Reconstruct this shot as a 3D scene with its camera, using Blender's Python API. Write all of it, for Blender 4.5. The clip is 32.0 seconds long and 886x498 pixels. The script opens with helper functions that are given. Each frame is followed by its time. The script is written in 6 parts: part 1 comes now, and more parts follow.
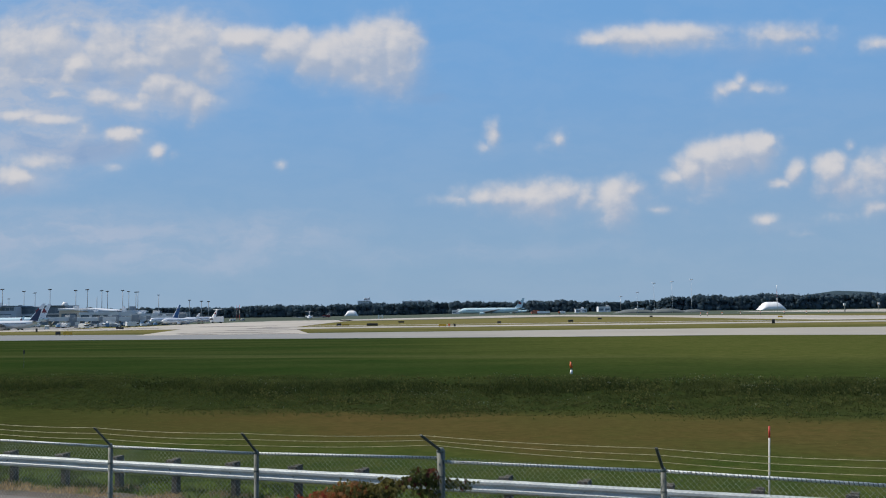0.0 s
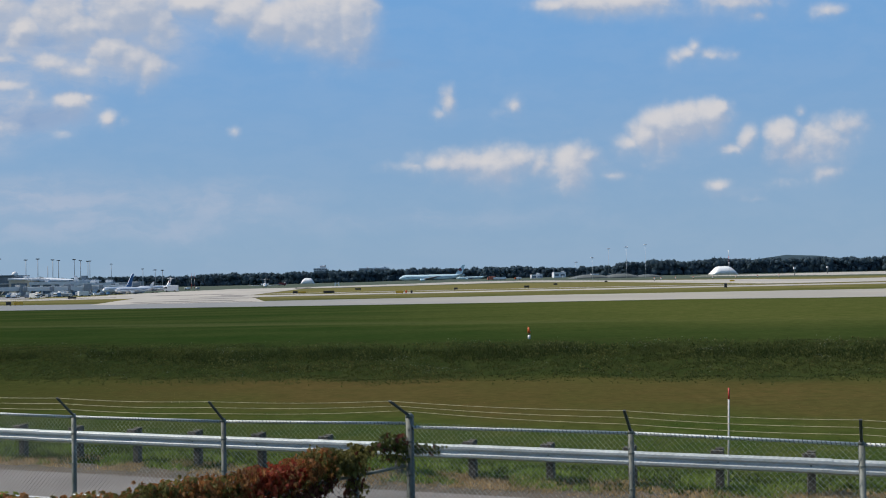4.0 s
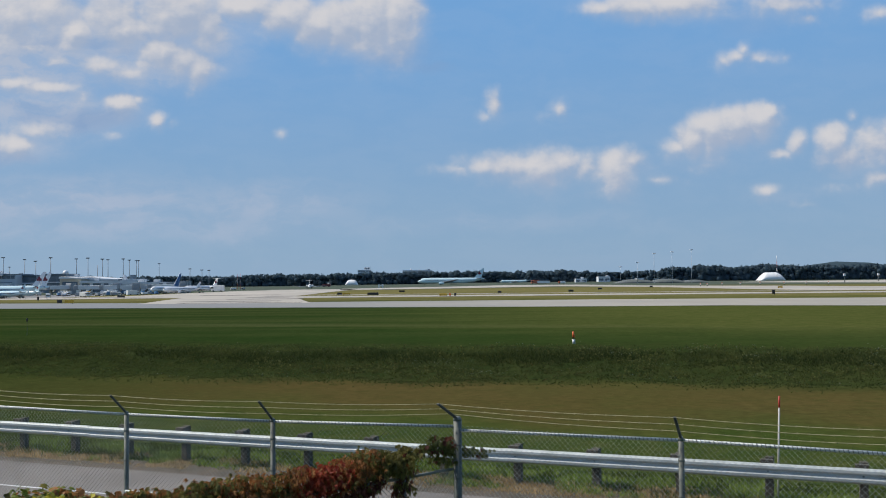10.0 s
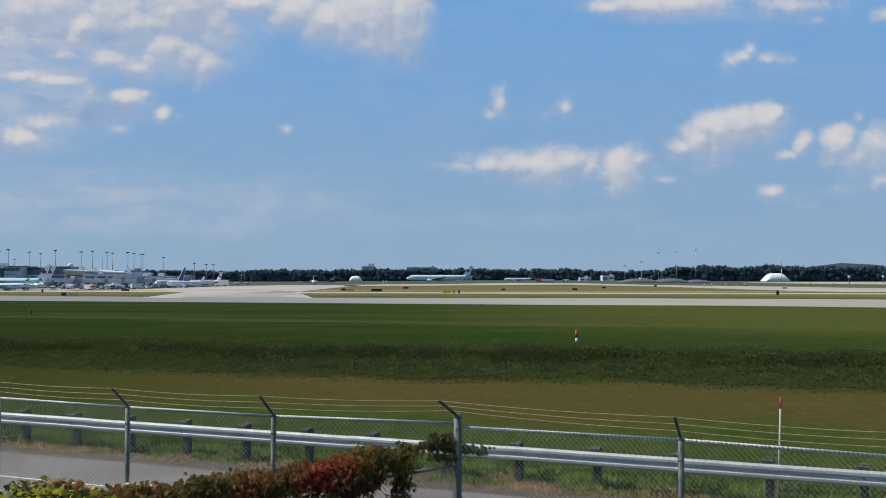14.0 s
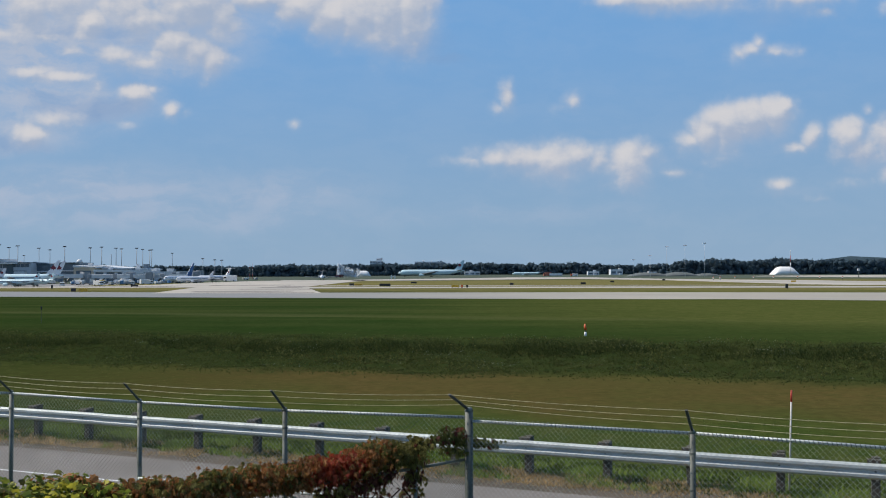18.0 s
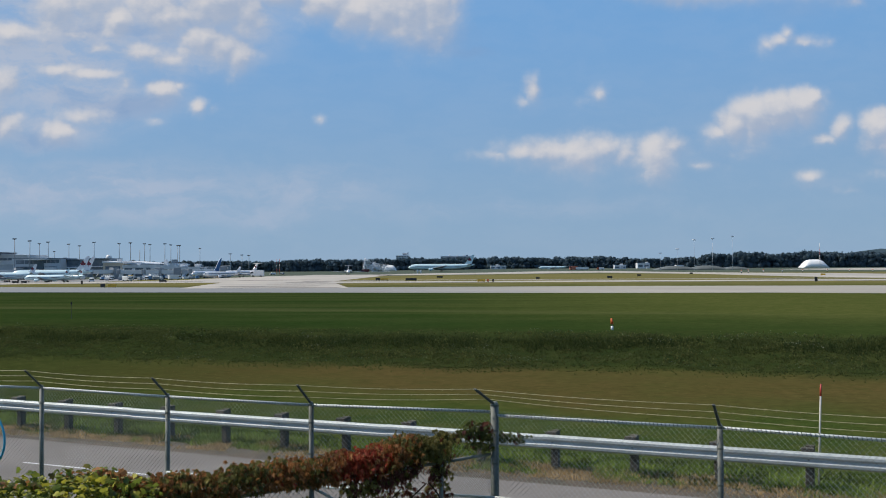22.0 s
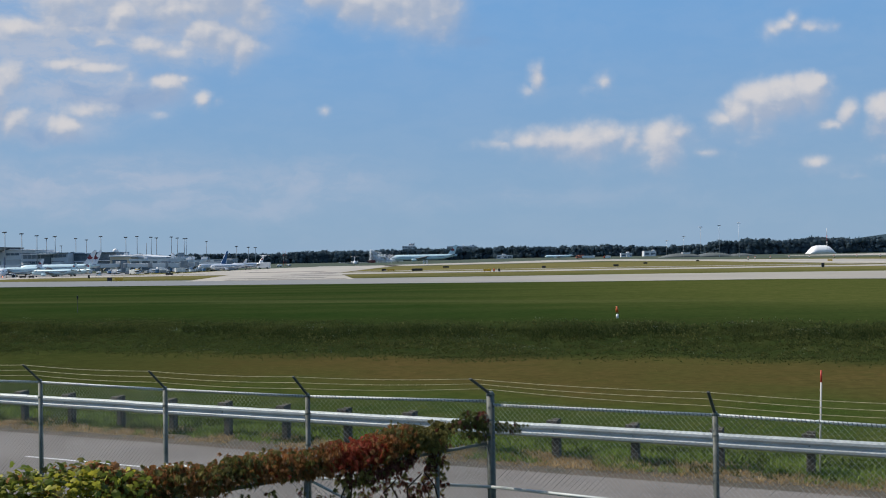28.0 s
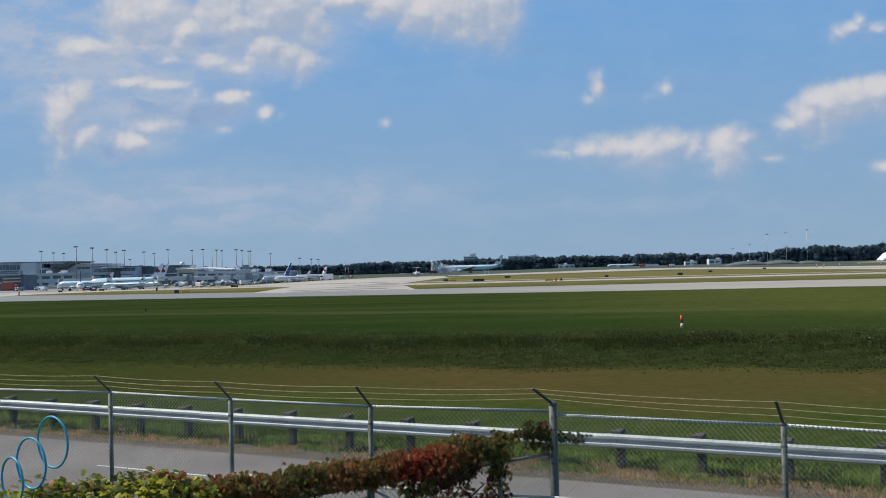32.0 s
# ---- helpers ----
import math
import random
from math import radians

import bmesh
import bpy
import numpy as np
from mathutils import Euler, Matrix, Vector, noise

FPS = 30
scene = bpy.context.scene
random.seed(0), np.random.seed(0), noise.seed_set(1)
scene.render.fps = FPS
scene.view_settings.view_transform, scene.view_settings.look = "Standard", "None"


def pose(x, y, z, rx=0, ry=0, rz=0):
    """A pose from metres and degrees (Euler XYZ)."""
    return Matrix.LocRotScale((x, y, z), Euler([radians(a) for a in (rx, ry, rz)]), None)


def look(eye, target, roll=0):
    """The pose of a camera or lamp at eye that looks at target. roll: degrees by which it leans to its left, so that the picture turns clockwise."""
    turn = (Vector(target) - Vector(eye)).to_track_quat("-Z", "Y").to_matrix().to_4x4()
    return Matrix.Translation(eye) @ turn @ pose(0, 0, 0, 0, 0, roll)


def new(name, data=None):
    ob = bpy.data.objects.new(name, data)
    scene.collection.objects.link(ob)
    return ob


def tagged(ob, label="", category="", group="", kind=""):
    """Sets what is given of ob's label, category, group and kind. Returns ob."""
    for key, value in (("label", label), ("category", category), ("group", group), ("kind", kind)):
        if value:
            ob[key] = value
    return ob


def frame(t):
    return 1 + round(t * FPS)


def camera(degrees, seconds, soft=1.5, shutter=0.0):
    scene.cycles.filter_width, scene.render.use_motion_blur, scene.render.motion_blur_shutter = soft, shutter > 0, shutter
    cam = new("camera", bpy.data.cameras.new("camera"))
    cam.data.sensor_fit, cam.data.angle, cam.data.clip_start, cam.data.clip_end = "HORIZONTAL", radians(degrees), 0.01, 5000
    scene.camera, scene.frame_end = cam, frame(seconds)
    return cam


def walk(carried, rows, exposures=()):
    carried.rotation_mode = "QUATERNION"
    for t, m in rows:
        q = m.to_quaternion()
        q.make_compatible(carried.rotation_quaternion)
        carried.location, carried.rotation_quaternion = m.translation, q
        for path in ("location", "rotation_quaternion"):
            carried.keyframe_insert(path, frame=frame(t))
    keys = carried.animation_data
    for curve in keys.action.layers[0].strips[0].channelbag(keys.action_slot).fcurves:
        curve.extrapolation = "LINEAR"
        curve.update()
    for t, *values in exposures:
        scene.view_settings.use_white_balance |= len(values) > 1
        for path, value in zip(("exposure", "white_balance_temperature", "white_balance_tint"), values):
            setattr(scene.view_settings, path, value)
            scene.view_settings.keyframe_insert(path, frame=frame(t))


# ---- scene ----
# World: x to the right, y towards the airfield, z up; the road lies at z = 0.25.
from math import sin, cos, tan, pi, hypot, atan2, exp
import itertools

cam = camera(48, 32.0, soft=1.0)

# seconds, eye x, y, z, yaw to the left, pitch up, roll
PATH = [
    (0, 0.171, -0.043, 4.824, -0.647, 3.513, -0.739), (0.5, 0.169, -0.056, 4.817, 0.424, 3.438, -0.855), (1, 0.182, -0.056, 4.811, 0.779, 3.222, -0.790),
    (1.5, 0.186, -0.050, 4.809, 1.209, 2.966, -0.709), (2, 0.199, -0.031, 4.812, 0.431, 2.565, -0.518), (2.5, 0.191, -0.020, 4.808, 0.669, 2.289, -0.578),
    (3, 0.171, -0.007, 4.810, 0.671, 1.990, -0.481), (3.5, 0.106, -0.000, 4.812, -0.391, 1.804, -1.169), (4, 0.014, 0.006, 4.815, -3.145, 1.556, -1.192),
    (4.5, -0.017, 0.001, 4.818, -2.431, 1.386, -1.100), (6.5, -0.042, 0.009, 4.821, -1.816, 1.608, -0.839), (7, -0.040, 0.003, 4.821, -1.614, 1.881, -0.740),
    (7.5, -0.040, 0.000, 4.822, -1.661, 1.756, -0.369), (8, -0.040, -0.006, 4.820, -1.327, 1.767, -0.467), (8.5, -0.052, -0.001, 4.822, -1.278, 1.702, -0.678),
    (9, -0.053, 0.003, 4.817, -1.045, 1.700, -0.662), (9.5, -0.058, -0.002, 4.817, -0.761, 1.657, -0.681), (10, -0.065, -0.002, 4.822, -0.622, 1.760, -0.563),
    (10.5, -0.062, -0.004, 4.821, -0.164, 1.780, -0.459), (11, -0.052, -0.010, 4.823, -0.068, 1.916, -0.471), (11.5, -0.068, -0.012, 4.821, -0.200, 2.067, -0.128),
    (12, -0.062, -0.012, 4.818, -0.230, 2.059, 0.273), (12.5, -0.067, -0.015, 4.815, -0.067, 2.055, 0.337), (13, -0.059, -0.015, 4.818, 0.001, 1.964, 0.353),
    (13.5, -0.069, -0.011, 4.821, -0.218, 1.883, 0.237), (14, -0.036, -0.008, 4.820, -0.373, 1.595, 0.096), (14.5, -0.045, -0.022, 4.817, 0.069, 1.620, -0.195),
    (16.5, -0.071, -0.036, 4.819, -0.339, 1.661, -0.042), (17, -0.068, -0.031, 4.817, -0.273, 1.504, -0.007), (17.5, -0.066, -0.024, 4.816, -0.064, 1.403, 0.021),
    (18, -0.071, -0.016, 4.815, 0.088, 1.282, -0.113), (18.5, -0.070, -0.011, 4.817, 0.168, 1.152, -0.221), (19, -0.076, -0.005, 4.816, 0.860, 1.077, -0.388),
    (19.5, -0.061, -0.005, 4.816, 0.589, 0.973, -0.544), (20, -0.068, -0.002, 4.816, 0.514, 0.938, -0.775), (20.5, -0.061, -0.001, 4.816, 0.451, 0.877, -0.388),
    (21, -0.076, 0.001, 4.814, 1.259, 0.978, -0.703), (21.5, -0.071, 0.001, 4.814, 1.098, 0.978, -0.711), (22, -0.057, 0.001, 4.817, 1.582, 0.960, -0.332),
    (22.5, -0.074, -0.002, 4.816, 1.747, 0.977, -0.576), (23, -0.076, 0.005, 4.812, 1.776, 0.862, -0.634), (23.5, -0.074, 0.005, 4.811, 2.619, 0.705, -0.709),
    (24, -0.073, 0.013, 4.808, 2.023, 0.232, -0.740), (24.5, -0.075, 0.019, 4.816, 1.907, 0.039, -0.701), (25, -0.074, 0.020, 4.816, 1.876, 0.296, -0.758),
    (25.5, -0.065, 0.006, 4.814, 2.109, 0.334, -0.833), (27.5, 0.055, 0.037, 4.815, 2.338, 0.162, -1.275), (28, 0.111, 0.037, 4.813, 1.949, 0.394, -0.976),
    (28.5, 0.136, 0.026, 4.808, 2.882, 0.744, -1.153), (29, 0.137, 0.020, 4.803, 2.969, 0.718, -1.298), (29.5, 0.136, 0.014, 4.804, 3.530, 0.809, -1.197),
    (30, 0.131, 0.014, 4.803, 4.114, 0.924, -1.063), (30.5, 0.127, 0.019, 4.805, 4.387, 0.958, -1.223), (31, 0.129, 0.026, 4.804, 5.051, 1.007, -1.262),
    (31.5, 0.126, 0.025, 4.801, 5.526, 1.072, -1.427), (32, 0.122, 0.032, 4.804, 5.467, 1.062, -1.482),
]


def aim(x, y, z, yaw, pitch, roll):
    a, b = radians(yaw), radians(pitch)
    return look((x, y, z), (x - sin(a) * cos(b), y + cos(a) * cos(b), z + sin(b)), roll)


walk(cam, [(t, aim(*row)) for t, *row in PATH])

# ---- light ----
SUN = Vector((-0.68, 0.12, 0.72)).normalized()
scene.view_settings.exposure = 0.0
sun = new("sun", bpy.data.lights.new("sun", "SUN"))
sun.data.energy, sun.data.angle, sun.data.color = 4.6, radians(0.5), (1.0, 0.93, 0.82)
sun.matrix_world = look(SUN * 200, (0, 0, 0))

# clouds: centre (right, up) and half sizes as tangents from the eye, and weight
VEILS = [  # broad thin veils
    (-0.348, 0.263, 0.165, 0.0738, 0.92), (-0.433, 0.223, 0.142, 0.0795, 0.90), (-0.257, 0.251, 0.074, 0.0511, 0.75), (-0.405, 0.177, 0.114, 0.0426, 0.80), (-0.433, 0.143, 0.074, 0.0256, 0.70),
    (-0.069, 0.255, 0.074, 0.0341, 0.35), (0.252, 0.275, 0.131, 0.0170, 0.30), (-0.359, 0.080, 0.159, 0.0318, 0.62), (-0.173, 0.076, 0.119, 0.0261, 0.52), (-0.461, 0.080, 0.125, 0.0284, 0.62),
    (-0.292, 0.054, 0.239, 0.0193, 0.50), (0.049, 0.057, 0.239, 0.0148, 0.26), (0.203, 0.109, 0.068, 0.0148, 0.22), (0.301, 0.130, 0.074, 0.0250, 0.20), (0.433, 0.125, 0.062, 0.0312, 0.28),
    (0.352, 0.079, 0.045, 0.0114, 0.20), (-0.507, 0.237, 0.091, 0.0852, 0.85),
]
SHADES = [  # grey-blue undersides of the clouds
    (-0.365, 0.241, 0.057, 0.0091, 0.60), (-0.289, 0.250, 0.040, 0.0068, 0.50), (-0.343, 0.163, 0.043, 0.0125, 0.80), (-0.399, 0.177, 0.034, 0.0080, 0.40), (-0.410, 0.127, 0.023, 0.0080, 0.50),
    (-0.035, 0.231, 0.040, 0.0170, 0.55), (-0.001, 0.214, 0.023, 0.0080, 0.35), (-0.246, 0.255, 0.023, 0.0068, 0.30), (0.321, 0.259, 0.040, 0.0148, 0.28), (0.301, 0.136, 0.034, 0.0080, 0.45),
    (0.422, 0.120, 0.040, 0.0068, 0.35), (-0.320, 0.231, 0.026, 0.0045, 0.40), (-0.376, 0.166, 0.045, 0.0091, 0.60), (-0.442, 0.131, 0.034, 0.0091, 0.50), (-0.069, 0.242, 0.034, 0.0080, 0.30),
]
BANK_HIGH = [  # lumps in the high bank
    (-0.257, 0.277, 0.043, 0.0276, 0.98), (-0.228, 0.263, 0.022, 0.0230, 0.90), (-0.273, 0.238, 0.027, 0.0138, 1.02), (-0.256, 0.230, 0.027, 0.0169, 0.90), (-0.238, 0.221, 0.020, 0.0169, 0.86),
    (-0.311, 0.260, 0.029, 0.0169, 0.94), (-0.326, 0.277, 0.032, 0.0199, 0.86), (-0.362, 0.258, 0.018, 0.0138, 1.07), (-0.388, 0.280, 0.035, 0.0230, 0.84), (-0.423, 0.272, 0.029, 0.0291, 0.92),
    (-0.279, 0.262, 0.025, 0.0138, 0.74), (-0.337, 0.225, 0.029, 0.0115, 0.62), (-0.307, 0.216, 0.029, 0.0107, 0.62), (-0.289, 0.226, 0.025, 0.0100, 0.57), (-0.411, 0.243, 0.039, 0.0061, 0.62),
    (-0.382, 0.228, 0.025, 0.0069, 0.54),
]
BANK_LOW = [  # lumps below it
    (-0.394, 0.202, 0.039, 0.0054, 0.64), (-0.423, 0.208, 0.025, 0.0061, 0.62), (-0.354, 0.193, 0.011, 0.0102, 0.40), (-0.314, 0.186, 0.017, 0.0092, 0.92), (-0.299, 0.190, 0.008, 0.0062, 0.54),
    (-0.280, 0.169, 0.010, 0.0074, 0.68), (-0.265, 0.165, 0.009, 0.0040, 0.29), (-0.155, 0.154, 0.006, 0.0045, 0.43), (-0.323, 0.153, 0.009, 0.0034, 0.32), (-0.422, 0.143, 0.019, 0.0107, 0.92),
    (-0.399, 0.158, 0.027, 0.0092, 0.52), (-0.497, 0.172, 0.019, 0.0322, 0.92), (-0.479, 0.195, 0.017, 0.0153, 0.87), (-0.477, 0.150, 0.017, 0.0153, 0.84), (-0.471, 0.244, 0.027, 0.0107, 0.82),
]
TOP_CLOUDS = [  # clouds overhead
    (-0.189, 0.282, 0.037, 0.0125, 0.95), (-0.149, 0.275, 0.035, 0.0159, 1.05), (-0.117, 0.266, 0.030, 0.0182, 1.13), (-0.090, 0.266, 0.030, 0.0227, 1.15), (-0.062, 0.269, 0.030, 0.0273, 1.20),
    (-0.038, 0.271, 0.026, 0.0295, 1.13), (-0.021, 0.269, 0.014, 0.0227, 0.75), (-0.080, 0.244, 0.026, 0.0091, 0.70), (0.206, 0.280, 0.037, 0.0114, 0.85), (0.244, 0.282, 0.054, 0.0114, 0.80),
    (0.169, 0.279, 0.024, 0.0080, 0.62), (0.281, 0.279, 0.035, 0.0085, 0.50), (0.359, 0.281, 0.043, 0.0114, 0.60), (0.381, 0.267, 0.015, 0.0062, 0.50), (0.454, 0.272, 0.019, 0.0068, 0.50),
]
HEAPS = [  # heaped clouds
    (0.329, 0.163, 0.020, 0.0148, 1.10), (0.306, 0.159, 0.026, 0.0159, 1.10), (0.282, 0.153, 0.024, 0.0182, 1.10), (0.264, 0.144, 0.019, 0.0153, 0.95), (0.246, 0.137, 0.017, 0.0091, 0.60),
    (0.278, 0.136, 0.024, 0.0125, 0.75), (0.338, 0.170, 0.010, 0.0091, 1.00), (0.313, 0.145, 0.023, 0.0080, 0.60), (0.272, 0.118, 0.027, 0.0062, 0.36), (0.367, 0.141, 0.012, 0.0102, 0.68),
    (0.350, 0.129, 0.020, 0.0057, 0.50), (0.404, 0.142, 0.017, 0.0148, 0.95), (0.414, 0.129, 0.026, 0.0148, 0.78), (0.448, 0.139, 0.030, 0.0170, 0.80), (0.467, 0.152, 0.023, 0.0114, 0.70),
]
PUFFS = [  # puffs and a long low cloud
    (0.451, 0.104, 0.017, 0.0091, 0.58), (0.412, 0.096, 0.020, 0.0051, 0.23), (0.423, 0.167, 0.005, 0.0045, 0.32), (0.308, 0.228, 0.020, 0.0068, 0.50), (0.315, 0.235, 0.007, 0.0074, 0.48),
    (0.333, 0.226, 0.024, 0.0068, 0.43), (0.294, 0.225, 0.011, 0.0074, 0.40), (0.336, 0.092, 0.013, 0.0057, 0.61), (0.335, 0.084, 0.011, 0.0045, 0.29), (0.372, 0.076, 0.015, 0.0034, 0.20),
    (0.060, 0.181, 0.008, 0.0142, 0.59), (0.053, 0.170, 0.010, 0.0062, 0.37), (0.127, 0.176, 0.010, 0.0080, 0.48), (0.117, 0.170, 0.009, 0.0040, 0.22),
]
STREAK = [  # one long low cloud
    (0.049, 0.119, 0.028, 0.0097, 0.56), (0.078, 0.119, 0.035, 0.0125, 0.75), (0.109, 0.117, 0.032, 0.0170, 0.90), (0.128, 0.122, 0.019, 0.0125, 0.85), (0.152, 0.116, 0.020, 0.0142, 0.56),
    (0.184, 0.115, 0.022, 0.0182, 1.00), (0.198, 0.123, 0.015, 0.0102, 0.70), (0.169, 0.109, 0.024, 0.0097, 0.62), (0.223, 0.103, 0.024, 0.0051, 0.32), (0.024, 0.116, 0.024, 0.0062, 0.42),
    (0.095, 0.103, 0.035, 0.0051, 0.50),
]

world = bpy.data.worlds.new("sky")
scene.world = world
world.use_nodes = True


class Nodes:
    """Short forms to add nodes to a tree and to feed their sockets."""

    def __init__(self, tree):
        self.tree = tree

    def feed(self, n, sockets):
        for key, value in sockets.items():
            s = n.inputs[key]
            if isinstance(value, bpy.types.NodeSocket):
                self.tree.links.new(value, s)
            else:
                s.default_value = value
        return n

    def add(self, kind, sockets=None):
        return self.feed(self.tree.nodes.new(kind), sockets or {})

    def calc(self, op, a, b=0.0, c=0.0, clamp=False):
        n = self.tree.nodes.new("ShaderNodeMath")
        n.operation, n.use_clamp = op, clamp
        return self.feed(n, {0: a, 1: b, 2: c}).outputs[0]

    def vec(self, op, a, b=(0, 0, 0), c=(0, 0, 0)):
        n = self.tree.nodes.new("ShaderNodeVectorMath")
        n.operation = op
        self.feed(n, {0: a, 1: b, 2: c})
        return n.outputs["Value"] if op in ("LENGTH", "DOT_PRODUCT") else n.outputs[0]

    def noise(self, place, scale, detail=4.0, rough=0.55, flat=False):
        n = self.tree.nodes.new("ShaderNodeTexNoise")
        n.noise_dimensions = "2D" if flat else "3D"
        return self.feed(n, {"Vector": place, "Scale": scale, "Detail": detail, "Roughness": rough})

    def ramp(self, value, low, high, to_low=0.0, to_high=1.0):
        n = self.tree.nodes.new("ShaderNodeMapRange")
        n.interpolation_type = "SMOOTHSTEP"
        return self.feed(n, {0: value, 1: low, 2: high, 3: to_low, 4: to_high}).outputs[0]

    def mix(self, fac, a, b, blend="MIX"):
        n = self.tree.nodes.new("ShaderNodeMix")
        n.data_type, n.blend_type = "RGBA", blend
        rgb = [v if isinstance(v, bpy.types.NodeSocket) else (*v[:3], 1) for v in (a, b)]
        return self.feed(n, {0: fac, 6: rgb[0], 7: rgb[1]}).outputs[2]


def cloud_group():
    """How thick the heaped clouds stand at a place of the sky."""
    g = bpy.data.node_groups.new("cloud_cover", "ShaderNodeTree")
    g.interface.new_socket("Place", in_out="INPUT", socket_type="NodeSocketVector")
    g.interface.new_socket("Cover", in_out="OUTPUT", socket_type="NodeSocketFloat")
    n = Nodes(g)
    place = n.add("NodeGroupInput").outputs[0]
    warp = n.noise(place, 55.0, 3.0, 0.6, flat=True).outputs["Color"]
    bent = n.vec("MULTIPLY_ADD", warp, (0.005, 0.005, 0), place)
    best = None
    for u, v, ru, rv, k in BANK_HIGH + BANK_LOW + TOP_CLOUDS + HEAPS + PUFFS + STREAK:
        off = n.vec("MULTIPLY_ADD", bent, (1 / ru, 1 / rv, 0), (-(u + 0.006) / ru, -(v - 0.002) / rv, 0))
        far = n.vec("LENGTH", n.vec("MAXIMUM", off, n.vec("MULTIPLY", off, (-1.0, -0.68, 0))))
        bump = n.calc("MULTIPLY_ADD", far, -k, k * 1.62)
        best = bump if best is None else n.calc("SMOOTH_MAX", best, bump, 0.14)
    heap = n.tree.nodes.new("ShaderNodeTexVoronoi")
    heap.voronoi_dimensions, heap.feature = "2D", "SMOOTH_F1"
    n.feed(heap, {"Vector": bent, "Scale": 46.0, "Detail": 2.0, "Roughness": 0.5, "Smoothness": 0.8})
    fine = n.noise(bent, 40.0, 5.0, 0.52, flat=True).outputs["Fac"]
    total = n.calc("MULTIPLY_ADD", heap.outputs["Distance"], -0.30, n.calc("ADD", best, 0.27))
    total = n.calc("ADD", total, n.calc("MULTIPLY_ADD", fine, 0.34, -0.17))
    g.links.new(total, n.add("NodeGroupOutput").inputs[0])
    return g


def make_sky():
    tree = world.node_tree
    tree.nodes.clear()
    n = Nodes(tree)
    sky = tree.nodes.new("ShaderNodeTexSky")
    sky.sky_type, sky.sun_disc = "NISHITA", False
    sky.sun_elevation, sky.sun_rotation = math.asin(SUN.z), atan2(SUN.x, SUN.y)
    sky.air_density, sky.dust_density, sky.ozone_density, sky.altitude = 1.0, 0.15, 4.0, 50.0
    xyz = n.add("ShaderNodeSeparateXYZ", {0: n.add("ShaderNodeTexCoord").outputs["Generated"]}).outputs
    ahead = n.calc("MAXIMUM", xyz[1], 0.08)
    place = n.add("ShaderNodeCombineXYZ", {0: n.calc("DIVIDE", xyz[0], ahead), 1: n.calc("DIVIDE", xyz[2], ahead)}).outputs[0]
    group = cloud_group()

    def cover_at(where):
        g = tree.nodes.new("ShaderNodeGroup")
        g.node_tree = group
        return n.feed(g, {0: where}).outputs[0]

    here, above = cover_at(place), cover_at(n.vec("ADD", place, (-0.004, 0.009, 0)))
    wide = n.vec("MULTIPLY_ADD", n.noise(place, 9.0, 5.0, 0.6, flat=True).outputs["Color"], (0.07, 0.035, 0), place)

    def broad(rows, edge):
        whole = None
        for u, v, ru, rv, k in rows:
            far = n.vec("LENGTH", n.vec("MULTIPLY_ADD", wide, (1 / ru, 1 / rv, 0), (-(u + 0.035) / ru, -(v + 0.0175) / rv, 0)))
            soft = n.ramp(far, edge, 0.1, 0.0, k)
            whole = soft if whole is None else n.calc("SMOOTH_MAX", whole, soft, 0.15)
        return whole
    streaky = n.noise(n.vec("MULTIPLY", wide, (1.0, 2.6, 1.0)), 16.0, 6.0, 0.6, flat=True).outputs["Fac"]
    veil = n.calc("MULTIPLY", broad(VEILS, 1.5), n.ramp(streaky, 0.30, 0.70, 0.50, 1.30))
    shade = n.calc("MULTIPLY", broad(SHADES, 1.6), n.ramp(streaky, 0.30, 0.65, 1.15, 0.75))
    slope = n.calc("SUBTRACT", here, above)
    sharp = n.ramp(slope, -0.35, 0.40, 1.15, 0.66)
    cover = n.calc("MULTIPLY", n.ramp(n.calc("DIVIDE", here, sharp), -0.05, 1.30), n.ramp(here, 0.0, 1.2, 0.38, 0.96))
    lit = n.ramp(n.calc("ADD", slope, n.calc("MULTIPLY_ADD", streaky, 1.0, -0.5)), -0.42, 0.78)
    cloud = n.mix(lit, (3.7, 4.4, 5.7), (6.45, 6.35, 6.55))
    high = n.mix(n.ramp(xyz[2], 0.02, 0.30), (2.25, 3.75, 5.6), (1.42, 3.65, 7.0))
    haze = n.mix(n.ramp(xyz[2], 0.6, 0.3, 0.2, 0.9), sky.outputs[0], high)
    mixed = n.mix(n.calc("MINIMUM", veil, 0.92), haze, (4.3, 4.95, 6.2))
    mixed = n.mix(shade, mixed, (2.35, 3.50, 5.55))
    mixed = n.mix(cover, mixed, cloud)
    back = n.add("ShaderNodeBackground", {"Color": mixed, "Strength": 0.1})
    tree.links.new(back.outputs[0], n.add("ShaderNodeOutputWorld").inputs[0])


make_sky()

